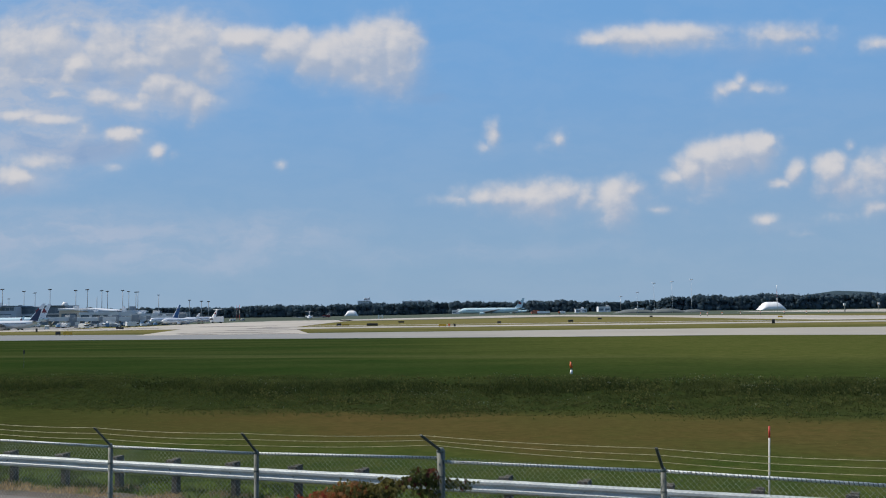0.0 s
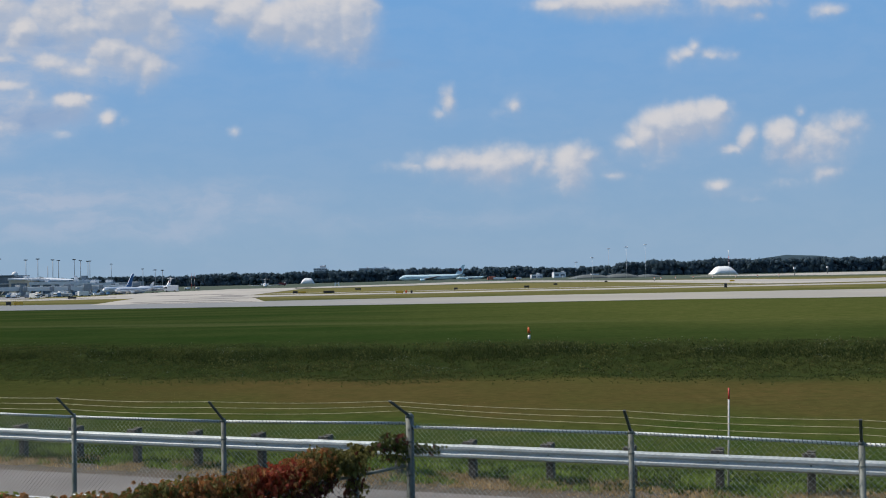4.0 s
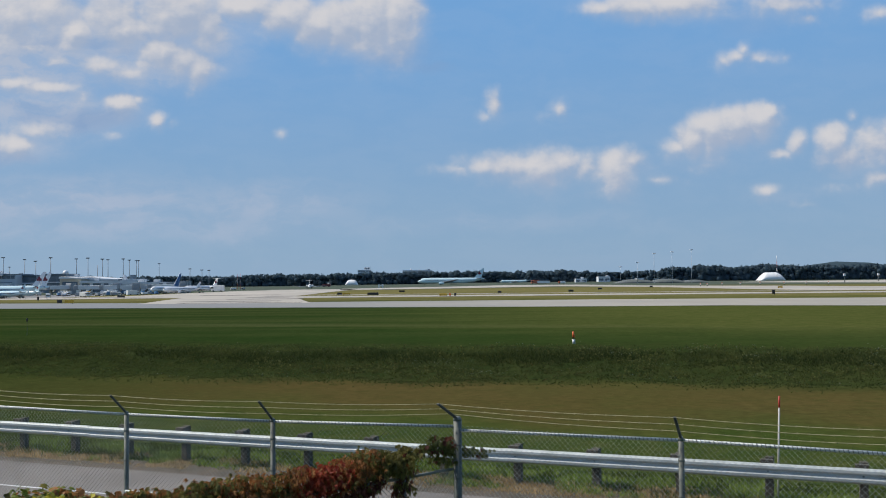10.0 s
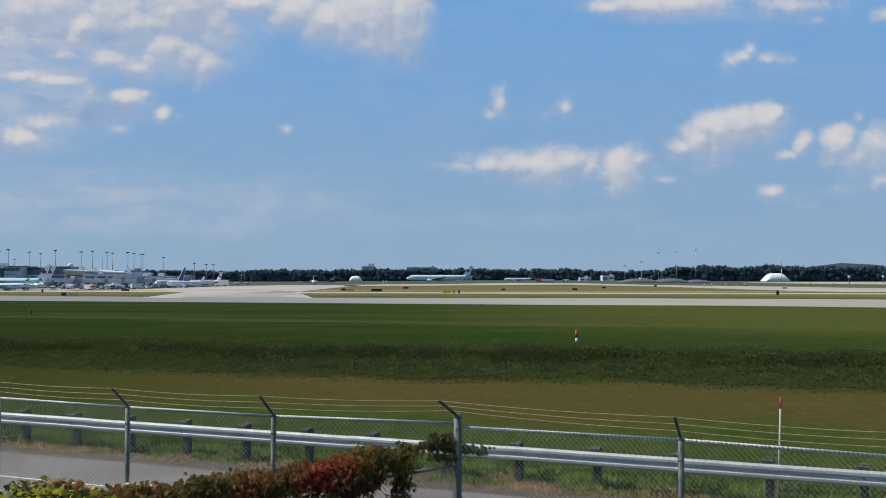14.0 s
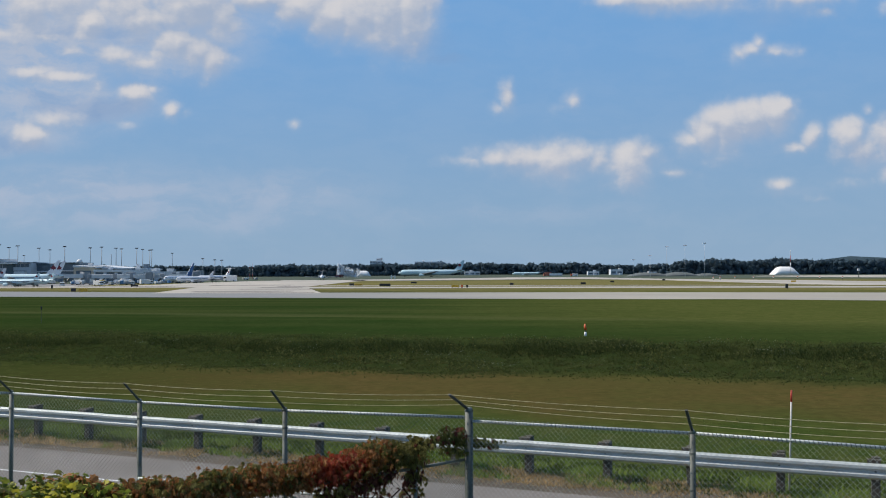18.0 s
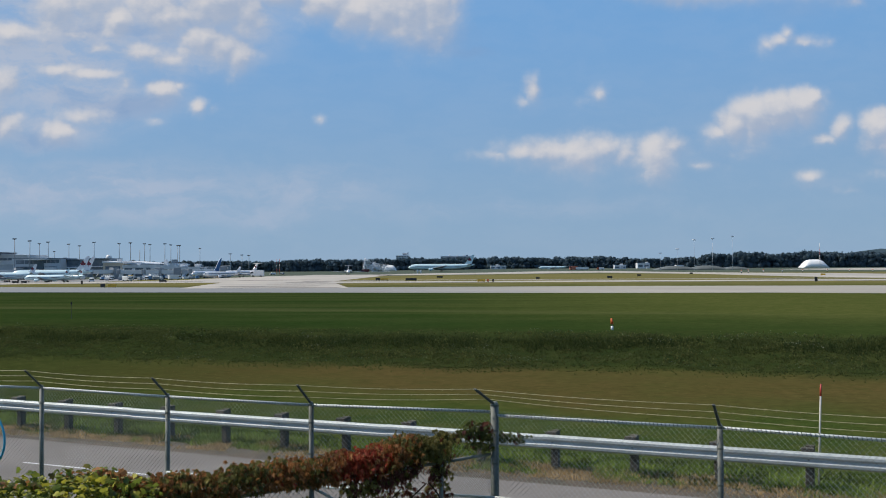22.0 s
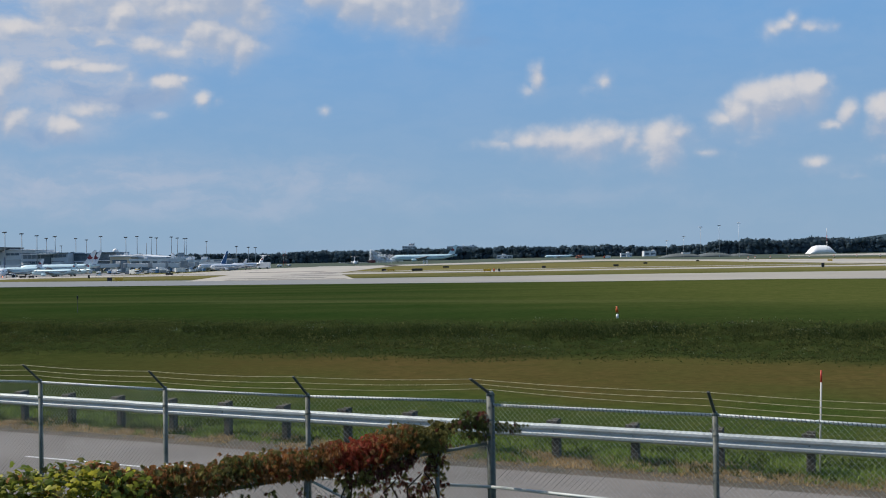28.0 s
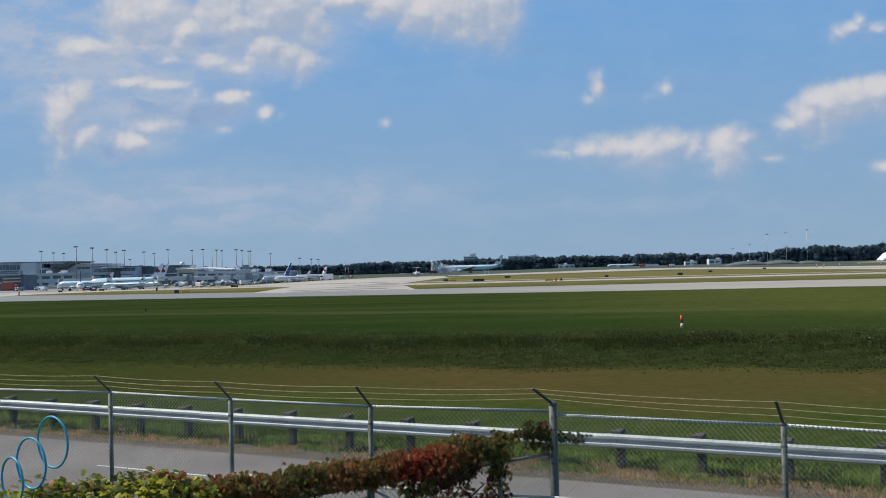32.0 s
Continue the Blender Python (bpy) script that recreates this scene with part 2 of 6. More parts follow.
# ---- materials ----
def surface(name, a, b, rough=0.7, metal=0.0, big=0.4, small=9.0, bump=0.15, shift=0.0, island=0.0, spread=(0.35, 0.65), grain=0.25, spec=0.5, extra=None):
    """A surface that goes from colour a to colour b in patches, with finer grain, bump, and a shift of value from object to object or from piece to piece."""
    m = bpy.data.materials.new(name)
    m.use_nodes = True
    tree = m.node_tree
    n, out = Nodes(tree), tree.nodes["Principled BSDF"]
    place = n.add("ShaderNodeTexCoord").outputs["Object"]
    coarse, fine = n.noise(place, big, 5.0, 0.6).outputs["Fac"], n.noise(place, small, 6.0, 0.65).outputs["Fac"]
    colour = n.mix(n.ramp(coarse, *spread), a, b)
    if extra:
        colour = extra(n, place, colour)
    value = n.calc("MULTIPLY_ADD", fine, 2 * grain, 1 - grain)
    if shift:
        value = n.calc("MULTIPLY", value, n.calc("MULTIPLY_ADD", n.add("ShaderNodeObjectInfo").outputs["Random"], 2 * shift, 1 - shift))
    if island:
        value = n.calc("MULTIPLY", value, n.calc("MULTIPLY_ADD", n.add("ShaderNodeNewGeometry").outputs["Random Per Island"], 2 * island, 1 - island))
    grey = n.add("ShaderNodeCombineColor", {0: value, 1: value, 2: value}).outputs[0]
    tree.links.new(n.mix(1.0, colour, grey, "MULTIPLY"), out.inputs["Base Color"])
    tree.links.new(n.calc("MULTIPLY_ADD", fine, 0.3, rough - 0.15, True), out.inputs["Roughness"])
    out.inputs["Metallic"].default_value, out.inputs["Specular IOR Level"].default_value = metal, spec
    if bump:
        tree.links.new(n.add("ShaderNodeBump", {"Strength": bump, "Height": fine}).outputs[0], out.inputs["Normal"])
    return m


def field_colours(n, place, colour):
    """Olive low field with dry brown patches, the bank darkened for its weeds and shade, mown streaks on the airfield,
    paler dry grass further out, and haze tinted into the farthest grass.
    """
    xyz = n.add("ShaderNodeSeparateXYZ", {0: place}).outputs
    along = n.calc("MULTIPLY_ADD", xyz[0], 0.27, xyz[1])
    patchy = n.noise(place, 0.06, 6.0, 0.65).outputs["Fac"]
    mottle = n.noise(place, 0.55, 6.0, 0.68).outputs["Fac"]
    at = n.calc("ADD", along, n.calc("MULTIPLY_ADD", patchy, 22.0, -11.0))
    low = n.ramp(n.calc("ADD", along, n.calc("MULTIPLY_ADD", patchy, 6.0, -3.0)), 63.0, 68.0, 1.0, 0.0)
    olive = n.mix(n.ramp(mottle, 0.36, 0.66), (0.032, 0.054, 0.012), (0.060, 0.074, 0.020))
    brown = n.mix(n.ramp(mottle, 0.34, 0.64), (0.100, 0.066, 0.026), (0.064, 0.054, 0.018))
    band = n.calc("MULTIPLY", n.ramp(at, 42.0, 54.0), n.ramp(at, 66.0, 71.0, 1.0, 0.0))
    centre = n.ramp(n.calc("ABSOLUTE", n.calc("ADD", xyz[0], -6.0)), 12.0, 38.0, 1.0, 0.35)
    ragged = n.ramp(n.calc("ADD", n.calc("MULTIPLY", mottle, 0.6), n.calc("MULTIPLY", patchy, 0.6)), 0.42, 0.68, 0.45, 1.0)
    colour = n.mix(low, colour, n.mix(n.calc("MULTIPLY", n.calc("MULTIPLY", band, centre), ragged), olive, brown))
    # bank colour darkened for its weeds and also for the shade on its face
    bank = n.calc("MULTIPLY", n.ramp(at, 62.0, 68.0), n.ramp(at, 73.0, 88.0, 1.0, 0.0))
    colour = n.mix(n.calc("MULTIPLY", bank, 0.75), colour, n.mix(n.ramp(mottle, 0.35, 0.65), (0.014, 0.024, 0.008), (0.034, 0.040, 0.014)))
    # grass colour darkened towards the left, in place of a cloud's shadow
    left_shade = n.calc("MULTIPLY", n.ramp(n.calc("MULTIPLY_ADD", patchy, -24.0, xyz[0]), -14.0, -46.0), n.ramp(along, 70.0, 92.0, 0.55, 0.25))
    colour = n.mix(left_shade, colour, n.mix(n.ramp(mottle, 0.35, 0.65), (0.018, 0.028, 0.008), (0.030, 0.042, 0.012)))
    streak = n.noise(n.vec("MULTIPLY", place, (0.012, 0.16, 0.1)), 1.0, 4.0, 0.6).outputs["Fac"]
    colour = n.mix(n.calc("MULTIPLY", n.ramp(streak, 0.40, 0.62), n.ramp(along, 80.0, 135.0, 0.10, 0.60)), colour, (0.050, 0.062, 0.020))
    across = n.calc("ADD", along, n.calc("MULTIPLY_ADD", streak, 12.0, -6.0))
    track = n.calc("MULTIPLY", n.ramp(across, 108.0, 112.0), n.ramp(across, 113.0, 120.0, 1.0, 0.0))
    colour = n.mix(n.calc("MULTIPLY", track, 0.50), colour, (0.072, 0.080, 0.032))
    colour = n.mix(n.calc("MULTIPLY", n.ramp(n.calc("MULTIPLY_ADD", patchy, 30.0, xyz[0]), -5.0, 55.0, 0.0, 0.85), n.ramp(n.calc("MULTIPLY_ADD", patchy, 24.0, along), 102.0, 132.0, 0.22, 1.0)), colour, n.mix(n.ramp(mottle, 0.35, 0.65), (0.062, 0.076, 0.019), (0.085, 0.092, 0.027)))
    dry = n.calc("MULTIPLY", n.ramp(n.calc("MULTIPLY_ADD", patchy, 120.0, xyz[1]), 270.0, 370.0), n.ramp(xyz[1], 520.0, 760.0, 1.0, 0.0))
    colour = n.mix(dry, colour, n.mix(n.ramp(streak, 0.35, 0.65), (0.180, 0.155, 0.060), (0.122, 0.118, 0.050)))
    # distance haze put into the colour of the farthest grass
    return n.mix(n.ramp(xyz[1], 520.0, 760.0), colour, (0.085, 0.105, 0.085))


def worn_apron(n, place, colour):
    """Pale concrete with large stained slabs, and old grey asphalt round the terminal stands."""
    xyz = n.add("ShaderNodeSeparateXYZ", {0: place}).outputs
    long = n.noise(n.vec("MULTIPLY", place, (0.03, 0.012, 0.1)), 1.0, 4.0, 0.6).outputs["Fac"]
    colour = n.mix(n.ramp(long, 0.50, 0.66, 0.0, 0.45), colour, (0.27, 0.255, 0.235))
    old = n.calc("MULTIPLY", n.ramp(n.calc("MULTIPLY_ADD", long, 60.0, xyz[0]), -110.0, -140.0), n.ramp(xyz[1], 345.0, 380.0))
    return n.mix(n.calc("MULTIPLY", old, 0.8), colour, (0.185, 0.185, 0.190))


def worn_runway(n, place, colour):
    """Grey worn asphalt towards one end, pale concrete towards the other."""
    along = n.add("ShaderNodeSeparateXYZ", {0: place}).outputs[0]
    return n.mix(n.ramp(along, -70.0, 60.0, 0.95, 0.0), colour, (0.185, 0.192, 0.195))


M = {
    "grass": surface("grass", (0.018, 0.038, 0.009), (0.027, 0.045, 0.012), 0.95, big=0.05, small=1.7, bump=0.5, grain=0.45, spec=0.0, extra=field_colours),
    "asphalt": surface("asphalt", (0.178, 0.160, 0.145), (0.222, 0.202, 0.184), 0.92, big=0.35, small=40.0, bump=0.25, grain=0.22, spec=0.2),
    "verge": surface("verge", (0.105, 0.080, 0.055), (0.070, 0.060, 0.042), 0.95, big=1.5, small=14.0, bump=0.5, grain=0.4),
    "concrete": surface("concrete", (0.45, 0.405, 0.345), (0.35, 0.32, 0.275), 0.9, big=0.03, small=0.8, bump=0.1, grain=0.12, extra=worn_apron),
    "runway": surface("runway", (0.37, 0.335, 0.275), (0.31, 0.285, 0.24), 0.9, big=0.02, small=0.6, bump=0.1, grain=0.12, extra=worn_runway),
    "zinc": surface("zinc", (0.57, 0.60, 0.59), (0.47, 0.50, 0.495), 0.68, 0.35, big=3.0, small=30.0, bump=0.06, grain=0.15, shift=0.08),
    "dull_zinc": surface("dull_zinc", (0.185, 0.195, 0.175), (0.115, 0.125, 0.11), 0.68, 0.25, big=4.0, small=26.0, bump=0.16, grain=0.5, shift=0.2),
    "wire": surface("wire", (0.46, 0.47, 0.44), (0.34, 0.35, 0.33), 0.6, 0.3, big=3.0, small=20.0, bump=0.0),
    "arm_steel": surface("arm_steel", (0.085, 0.092, 0.095), (0.06, 0.065, 0.07), 0.7, 0.2, big=4.0, small=30.0, bump=0.1),
    "barb": surface("barb", (0.36, 0.33, 0.19), (0.27, 0.25, 0.15), 0.7, 0.1, big=4.0, small=30.0, bump=0.0),
    "old_wood": surface("old_wood", (0.115, 0.10, 0.08), (0.06, 0.053, 0.042), 0.9, big=2.0, small=25.0, bump=0.4, grain=0.35, shift=0.2),
    "white_paint": surface("white_paint", (0.78, 0.78, 0.76), (0.70, 0.70, 0.68), 0.5, big=0.8, small=6.0, bump=0.03, grain=0.05),
    "grey_paint": surface("grey_paint", (0.30, 0.32, 0.34), (0.25, 0.27, 0.29), 0.6, big=0.5, small=6.0, bump=0.03, grain=0.08),
    "red_paint": surface("red_paint", (0.55, 0.05, 0.03), (0.45, 0.05, 0.03), 0.5, big=2.0, small=9.0, bump=0.03, grain=0.1),
    "orange_paint": surface("orange_paint", (0.75, 0.14, 0.03), (0.62, 0.12, 0.03), 0.5, big=2.0, small=9.0, bump=0.03, grain=0.1),
    "yellow_paint": surface("yellow_paint", (0.62, 0.38, 0.03), (0.5, 0.30, 0.03), 0.5, big=2.0, small=9.0, bump=0.03, grain=0.1),
    "black_paint": surface("black_paint", (0.02, 0.02, 0.02), (0.03, 0.03, 0.03), 0.5, big=2.0, small=9.0, bump=0.03, grain=0.1),
    "tar": surface("tar", (0.12, 0.11, 0.10), (0.20, 0.18, 0.16), 0.9, big=0.15, small=1.5, bump=0.05),
    "tyre": surface("tyre", (0.02, 0.02, 0.02), (0.03, 0.03, 0.03), 0.85, big=2.0, small=9.0, bump=0.1),
    "hull": surface("hull", (0.60, 0.76, 0.79), (0.55, 0.72, 0.76), 0.35, big=0.15, small=2.0, bump=0.02, grain=0.04),
    "hull_white": surface("hull_white", (0.80, 0.81, 0.82), (0.75, 0.76, 0.78), 0.35, big=0.15, small=2.0, bump=0.02, grain=0.04),
    "wing_grey": surface("wing_grey", (0.22, 0.26, 0.30), (0.18, 0.21, 0.25), 0.45, 0.2, big=0.3, small=3.0, bump=0.03, grain=0.08),
    "navy_paint": surface("navy_paint", (0.025, 0.045, 0.11), (0.02, 0.035, 0.09), 0.4, big=0.3, small=3.0, bump=0.02, grain=0.08),
    "blue_paint": surface("blue_paint", (0.02, 0.13, 0.32), (0.02, 0.10, 0.27), 0.4, big=0.3, small=3.0, bump=0.02, grain=0.08),
}


# ---- building helpers ----
def part(name, bm, material, parent=None, label="", smooth=False):
    """Links a bmesh as one mesh object, under a thing or a part where one is given."""
    me = bpy.data.meshes.new(name)
    if smooth:
        for f in bm.faces:
            f.smooth = True
    bm.to_mesh(me)
    bm.free()
    me.materials.append(M[material] if isinstance(material, str) else material)
    ob = new(name, me)
    ob.parent = parent
    return tagged(ob, label)


def base(name, label, category, m=None, group="", kind=""):
    ob = new(name)
    ob.empty_display_size = 0.2
    if m is not None:
        ob.matrix_world = m
    return tagged(ob, label, category, group, kind)


def box(bm, x0, x1, y0, y1, z0, z1, m=None, bevel=0.0):
    r = bmesh.ops.create_cube(bm, size=1.0)
    t = Matrix.LocRotScale(((x0 + x1) / 2, (y0 + y1) / 2, (z0 + z1) / 2), None, (x1 - x0, y1 - y0, z1 - z0))
    bmesh.ops.transform(bm, matrix=(m @ t) if m is not None else t, verts=r["verts"])
    if bevel:
        edges = list({e for v in r["verts"] for e in v.link_edges})
        bmesh.ops.bevel(bm, geom=edges, offset=bevel, segments=1, affect="EDGES")
    return bm


def tube(bm, a, b, r0, r1=None, n=8, caps=True):
    """A round bar from a to b, which may taper."""
    a, b = Vector(a), Vector(b)
    m = Matrix.Translation((a + b) / 2) @ (b - a).to_track_quat("Z", "Y").to_matrix().to_4x4()
    bmesh.ops.create_cone(bm, cap_ends=caps, segments=n, radius1=r0, radius2=r0 if r1 is None else r1, depth=(b - a).length, matrix=m)
    return bm


def loft(bm, rings, close=True):
    """Skin over rings of equal count, each a list of places."""
    rows = [[bm.verts.new(p) for p in ring] for ring in rings]
    k = len(rows[0])
    for r, s in zip(rows, rows[1:]):
        for i in range(k):
            bm.faces.new((r[i], r[(i + 1) % k], s[(i + 1) % k], s[i]))
    if close:
        bm.faces.new(rows[0][::-1])
        bm.faces.new(rows[-1])
    bmesh.ops.recalc_face_normals(bm, faces=bm.faces)
    return bm


def prism(bm, outline, axis, t0, t1):
    """A flat outline (2D) given thickness along an axis."""
    def put(p, t):
        return {"x": (t, p[0], p[1]), "y": (p[0], t, p[1]), "z": (p[0], p[1], t)}[axis]
    return loft(bm, [[put(p, t0) for p in outline], [put(p, t1) for p in outline]])


def step(x, a, b):
    t = min(1.0, max(0.0, (x - a) / (b - a)))
    return t * t * (3 - 2 * t)


# ---- ground ----
GROUND = -0.4


def guard_y(x):
    return 22.93 - 0.405 * (x - 0.5)


def land(x, y):
    """Height of the ground: mound, road, low field, bank and airfield."""
    g = guard_y(x)
    crest, foot = 76.5 - 0.26 * x if x < 60 else 61, 65.5 - 0.24 * x if x < 60 else 51
    crest, foot = max(crest, 55), max(foot, 46)
    if y < g - 8.0:
        return 0.2 + 3.0 * step(g - 8.0 - y, 0.0, 16.0)
    if y < g + 1.0:
        return 0.2
    low = 0.2 - 2.0 * step(y, g + 1.0, g + 13.0)
    return low + (GROUND + 1.8) * step(y, foot, crest) - 2.4 * step(-x, 95, 190) * step(y, 335, 470) - 1.4 * step(y, 520, 800) * step(-x, -60, 60) * (1 - step(-x, 95, 190))


def hummock(x, y):
    """Small swells of the grassland, strongest on the bank."""
    if not 24 < y < 120 or abs(x) > 62:
        return 0.0
    bank = step(y + 0.25 * x, 60, 66) * (1 - step(y + 0.25 * x, 76, 84))
    return 0.05 * noise.noise((x * 0.13, y * 0.13, 3)) + (0.20 * noise.noise((x * 0.22, y * 0.30, 7)) + 0.12 * noise.noise((x * 0.6, y * 0.7, 2))) * bank


def make_ground():
    xs = sorted({*range(-60, 61, 1), *range(-140, 141, 10), -4200, -2500, -1200, -600, -300, -200, 200, 300, 600, 1200, 2500, 4200})
    ys = sorted({-600, -200, -60, -20, *range(-8, 100, 1), *range(100, 200, 10), 260, 330, *range(340, 480, 20), 500, 600, 700, 800, 1200, 2000, 3000, 4600})
    bm = bmesh.new()
    grid = [[bm.verts.new((x, y, land(x, y) + hummock(x, y))) for x in xs] for y in ys]
    for r, s in zip(grid, grid[1:]):
        for i in range(len(xs) - 1):
            bm.faces.new((r[i], r[i + 1], s[i + 1], s[i]))
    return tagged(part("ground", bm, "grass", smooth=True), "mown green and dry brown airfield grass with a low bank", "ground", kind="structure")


def slab(name, outline, material, label, category, z=GROUND, thick=0.35):
    bm = bmesh.new()
    prism(bm, outline, "z", z - thick, z)
    return tagged(part(name, bm, material), label, category, kind="structure")


make_ground()
ROAD_FAR = [(x, guard_y(x) - 1.65) for x in (-60, 40)]
slab("road", [(-60, guard_y(-60) - 7.6), (40, guard_y(40) - 7.6), ROAD_FAR[1], ROAD_FAR[0]], "asphalt", "grey two-lane asphalt road below the fence", "road", z=0.25)
slab("road_verge", [(-60, guard_y(-60) - 1.8), (40, guard_y(40) - 1.8), (40, guard_y(40) - 0.35), (-60, guard_y(-60) - 0.35)], "verge", "bare brown dirt verge along the road", "verge", z=0.235)
Z1, Z2, Z3, Z4 = GROUND + 0.05, GROUND + 0.06, GROUND + 0.07, GROUND + 0.08
slab("runway", [(-700, 400), (-122, 216), (-67, 204), (-30, 196), (0, 189), (24, 184), (54, 181), (78, 171), (700, 60), (700, 180), (103, 233), (45, 242), (0, 243), (-49, 245), (-84, 254), (-121, 266), (-168, 290), (-700, 520)], "runway", "pale worn runway across the airfield", "runway", z=Z1)
slab("apron", [(-157, 268), (-158, 300), (-142, 322), (-82, 327), (-71, 240), (-29, 236), (-48, 340), (-45, 590), (-60, 600), (-95, 600), (-95, 332), (-400, 332), (-400, 345)], "concrete", "wide pale concrete apron before the terminal", "apron", z=Z2)
slab("taxiway", [(-47, 305), (-10, 306), (90, 303), (400, 300), (400, 322), (90, 328), (-10, 332), (-47, 338)], "concrete", "narrow pale concrete taxiway", "taxiway", z=Z3)
slab("taxiway_strip", [(-45, 358), (100, 354), (300, 350), (300, 357), (100, 361), (-45, 366)], "concrete", "thin pale service strip in the dry grass", "taxiway", z=Z3)
slab("taxiway_far", [(-51, 545), (8, 585), (87, 665), (124, 545), (131, 440), (138, 385), (150, 358), (300, 345), (700, 330), (700, 560), (214, 468), (203, 490), (196, 541), (173, 579), (143, 650), (118, 810), (60, 830), (10, 720), (-57, 625)], "concrete", "pale concrete taxiway that curves across the far field", "taxiway", z=Z2)
slab("taxiway_end", [(285, 930), (303, 838), (322, 775), (333, 730), (420, 700), (900, 690), (900, 1150), (520, 1150), (420, 1080), (320, 1000)], "concrete", "pale concrete taxiway end before the woods", "taxiway", z=Z2)


def far_apron():
    """The apron below the terminal, which follows the ground as it falls away."""
    xs, ys = [-1500, -900, -500, -300, *range(-200, -80, 10), -60, -47], [333, *range(345, 480, 15), 540, 600, 640]
    bm = bmesh.new()
    grid = [[bm.verts.new((x, y, land(x, y) + 0.05)) for x in xs] for y in ys]
    for r, s in zip(grid, grid[1:]):
        for i in range(len(xs) - 1):
            bm.faces.new((r[i], r[i + 1], s[i + 1], s[i]))
    return tagged(part("apron_far", bm, "concrete", smooth=True), "pale concrete apron round the terminal stands", "apron", kind="structure")


far_apron()


# ---- fence ----
FENCE = [(-9.9, 17.35), (-7.28, 16.58), (-4.79, 15.42), (-2.39, 14.46), (0.26, 13.76), (3.0, 12.38), (5.35, 11.12), (7.7, 9.9)]
TOP, FOOT = 2.8, 0.75


def land_at(x, y):
    return max(0.2, land(x, y))


def chain_link(bm, a, b, z0, z1, pitch=0.036, r=0.0027, proud=0.0):
    """Diamond mesh between two posts: zigzag wires that meet their neighbours, proud of the posts' line by so much."""
    a, b = Vector((*a, 0)), Vector((*b, 0))
    along = (b - a).normalized()
    out = Vector((along.y, -along.x, 0))
    length, rows = (b - a).length, int((z1 - z0) / pitch)
    verts, faces = [], []
    around = (along * r, out * r - along * 0.6 * r, -out * r - along * 0.6 * r)
    for k in range(int(length / pitch) + 1):
        for i in range(rows + 1):
            s = min(max(k * pitch + (pitch / 2 if (i + k) % 2 else -pitch / 2), 0), length)
            p = a + along * s + out * (proud + (0.003 if i % 2 else -0.003)) + Vector((0, 0, z0 + (z1 - z0) * i / rows))
            n = len(verts)
            verts += [p + d for d in around]
            if i:
                faces += [(n - 3 + j, n - 3 + (j + 1) % 3, n + (j + 1) % 3, n + j) for j in range(3)]
    me = bpy.data.meshes.new("mesh")
    me.from_pydata(verts, [], faces)
    bm.from_mesh(me)
    bpy.data.meshes.remove(me)
    return bm


def post(parent, x, y, heavy, arm, lean=0.0):
    r = 0.057 if heavy else 0.037
    z0 = land_at(x, y) - 0.1
    p = part("post", tube(bmesh.new(), (x, y, z0), (x, y, TOP + (0.10 if heavy else 0.01)), r, n=12), "dull_zinc", parent, "thick galvanised corner post" if heavy else "", True)
    part("cap", tube(bmesh.new(), (x, y, TOP + (0.09 if heavy else 0.0)), (x, y, TOP + (0.14 if heavy else 0.05)), r * 1.15, r * 0.6, n=12), "dull_zinc", p, "", True)
    bm = bmesh.new()
    a, b = Vector((x, y, TOP + (0.10 if heavy else 0.02))), Vector((x + arm[0], y + arm[1], TOP + arm[2]))
    m = Matrix.Translation((a + b) / 2) @ (b - a).to_track_quat("Z", "Y").to_matrix().to_4x4()
    w = 0.028 if heavy else 0.017
    box(bm, -w, w, -0.012, 0.012, -(b - a).length / 2, (b - a).length / 2, m, 0.004)
    part("barb_arm", bm, "arm_steel", p, "dark sloping barbed-wire arm")
    for z in (1.1, 1.6, 2.1, 2.55):
        part("tie_band", tube(bmesh.new(), (x, y, z - 0.012), (x, y, z + 0.012), r + 0.006, n=10), "dull_zinc", p)
    return b


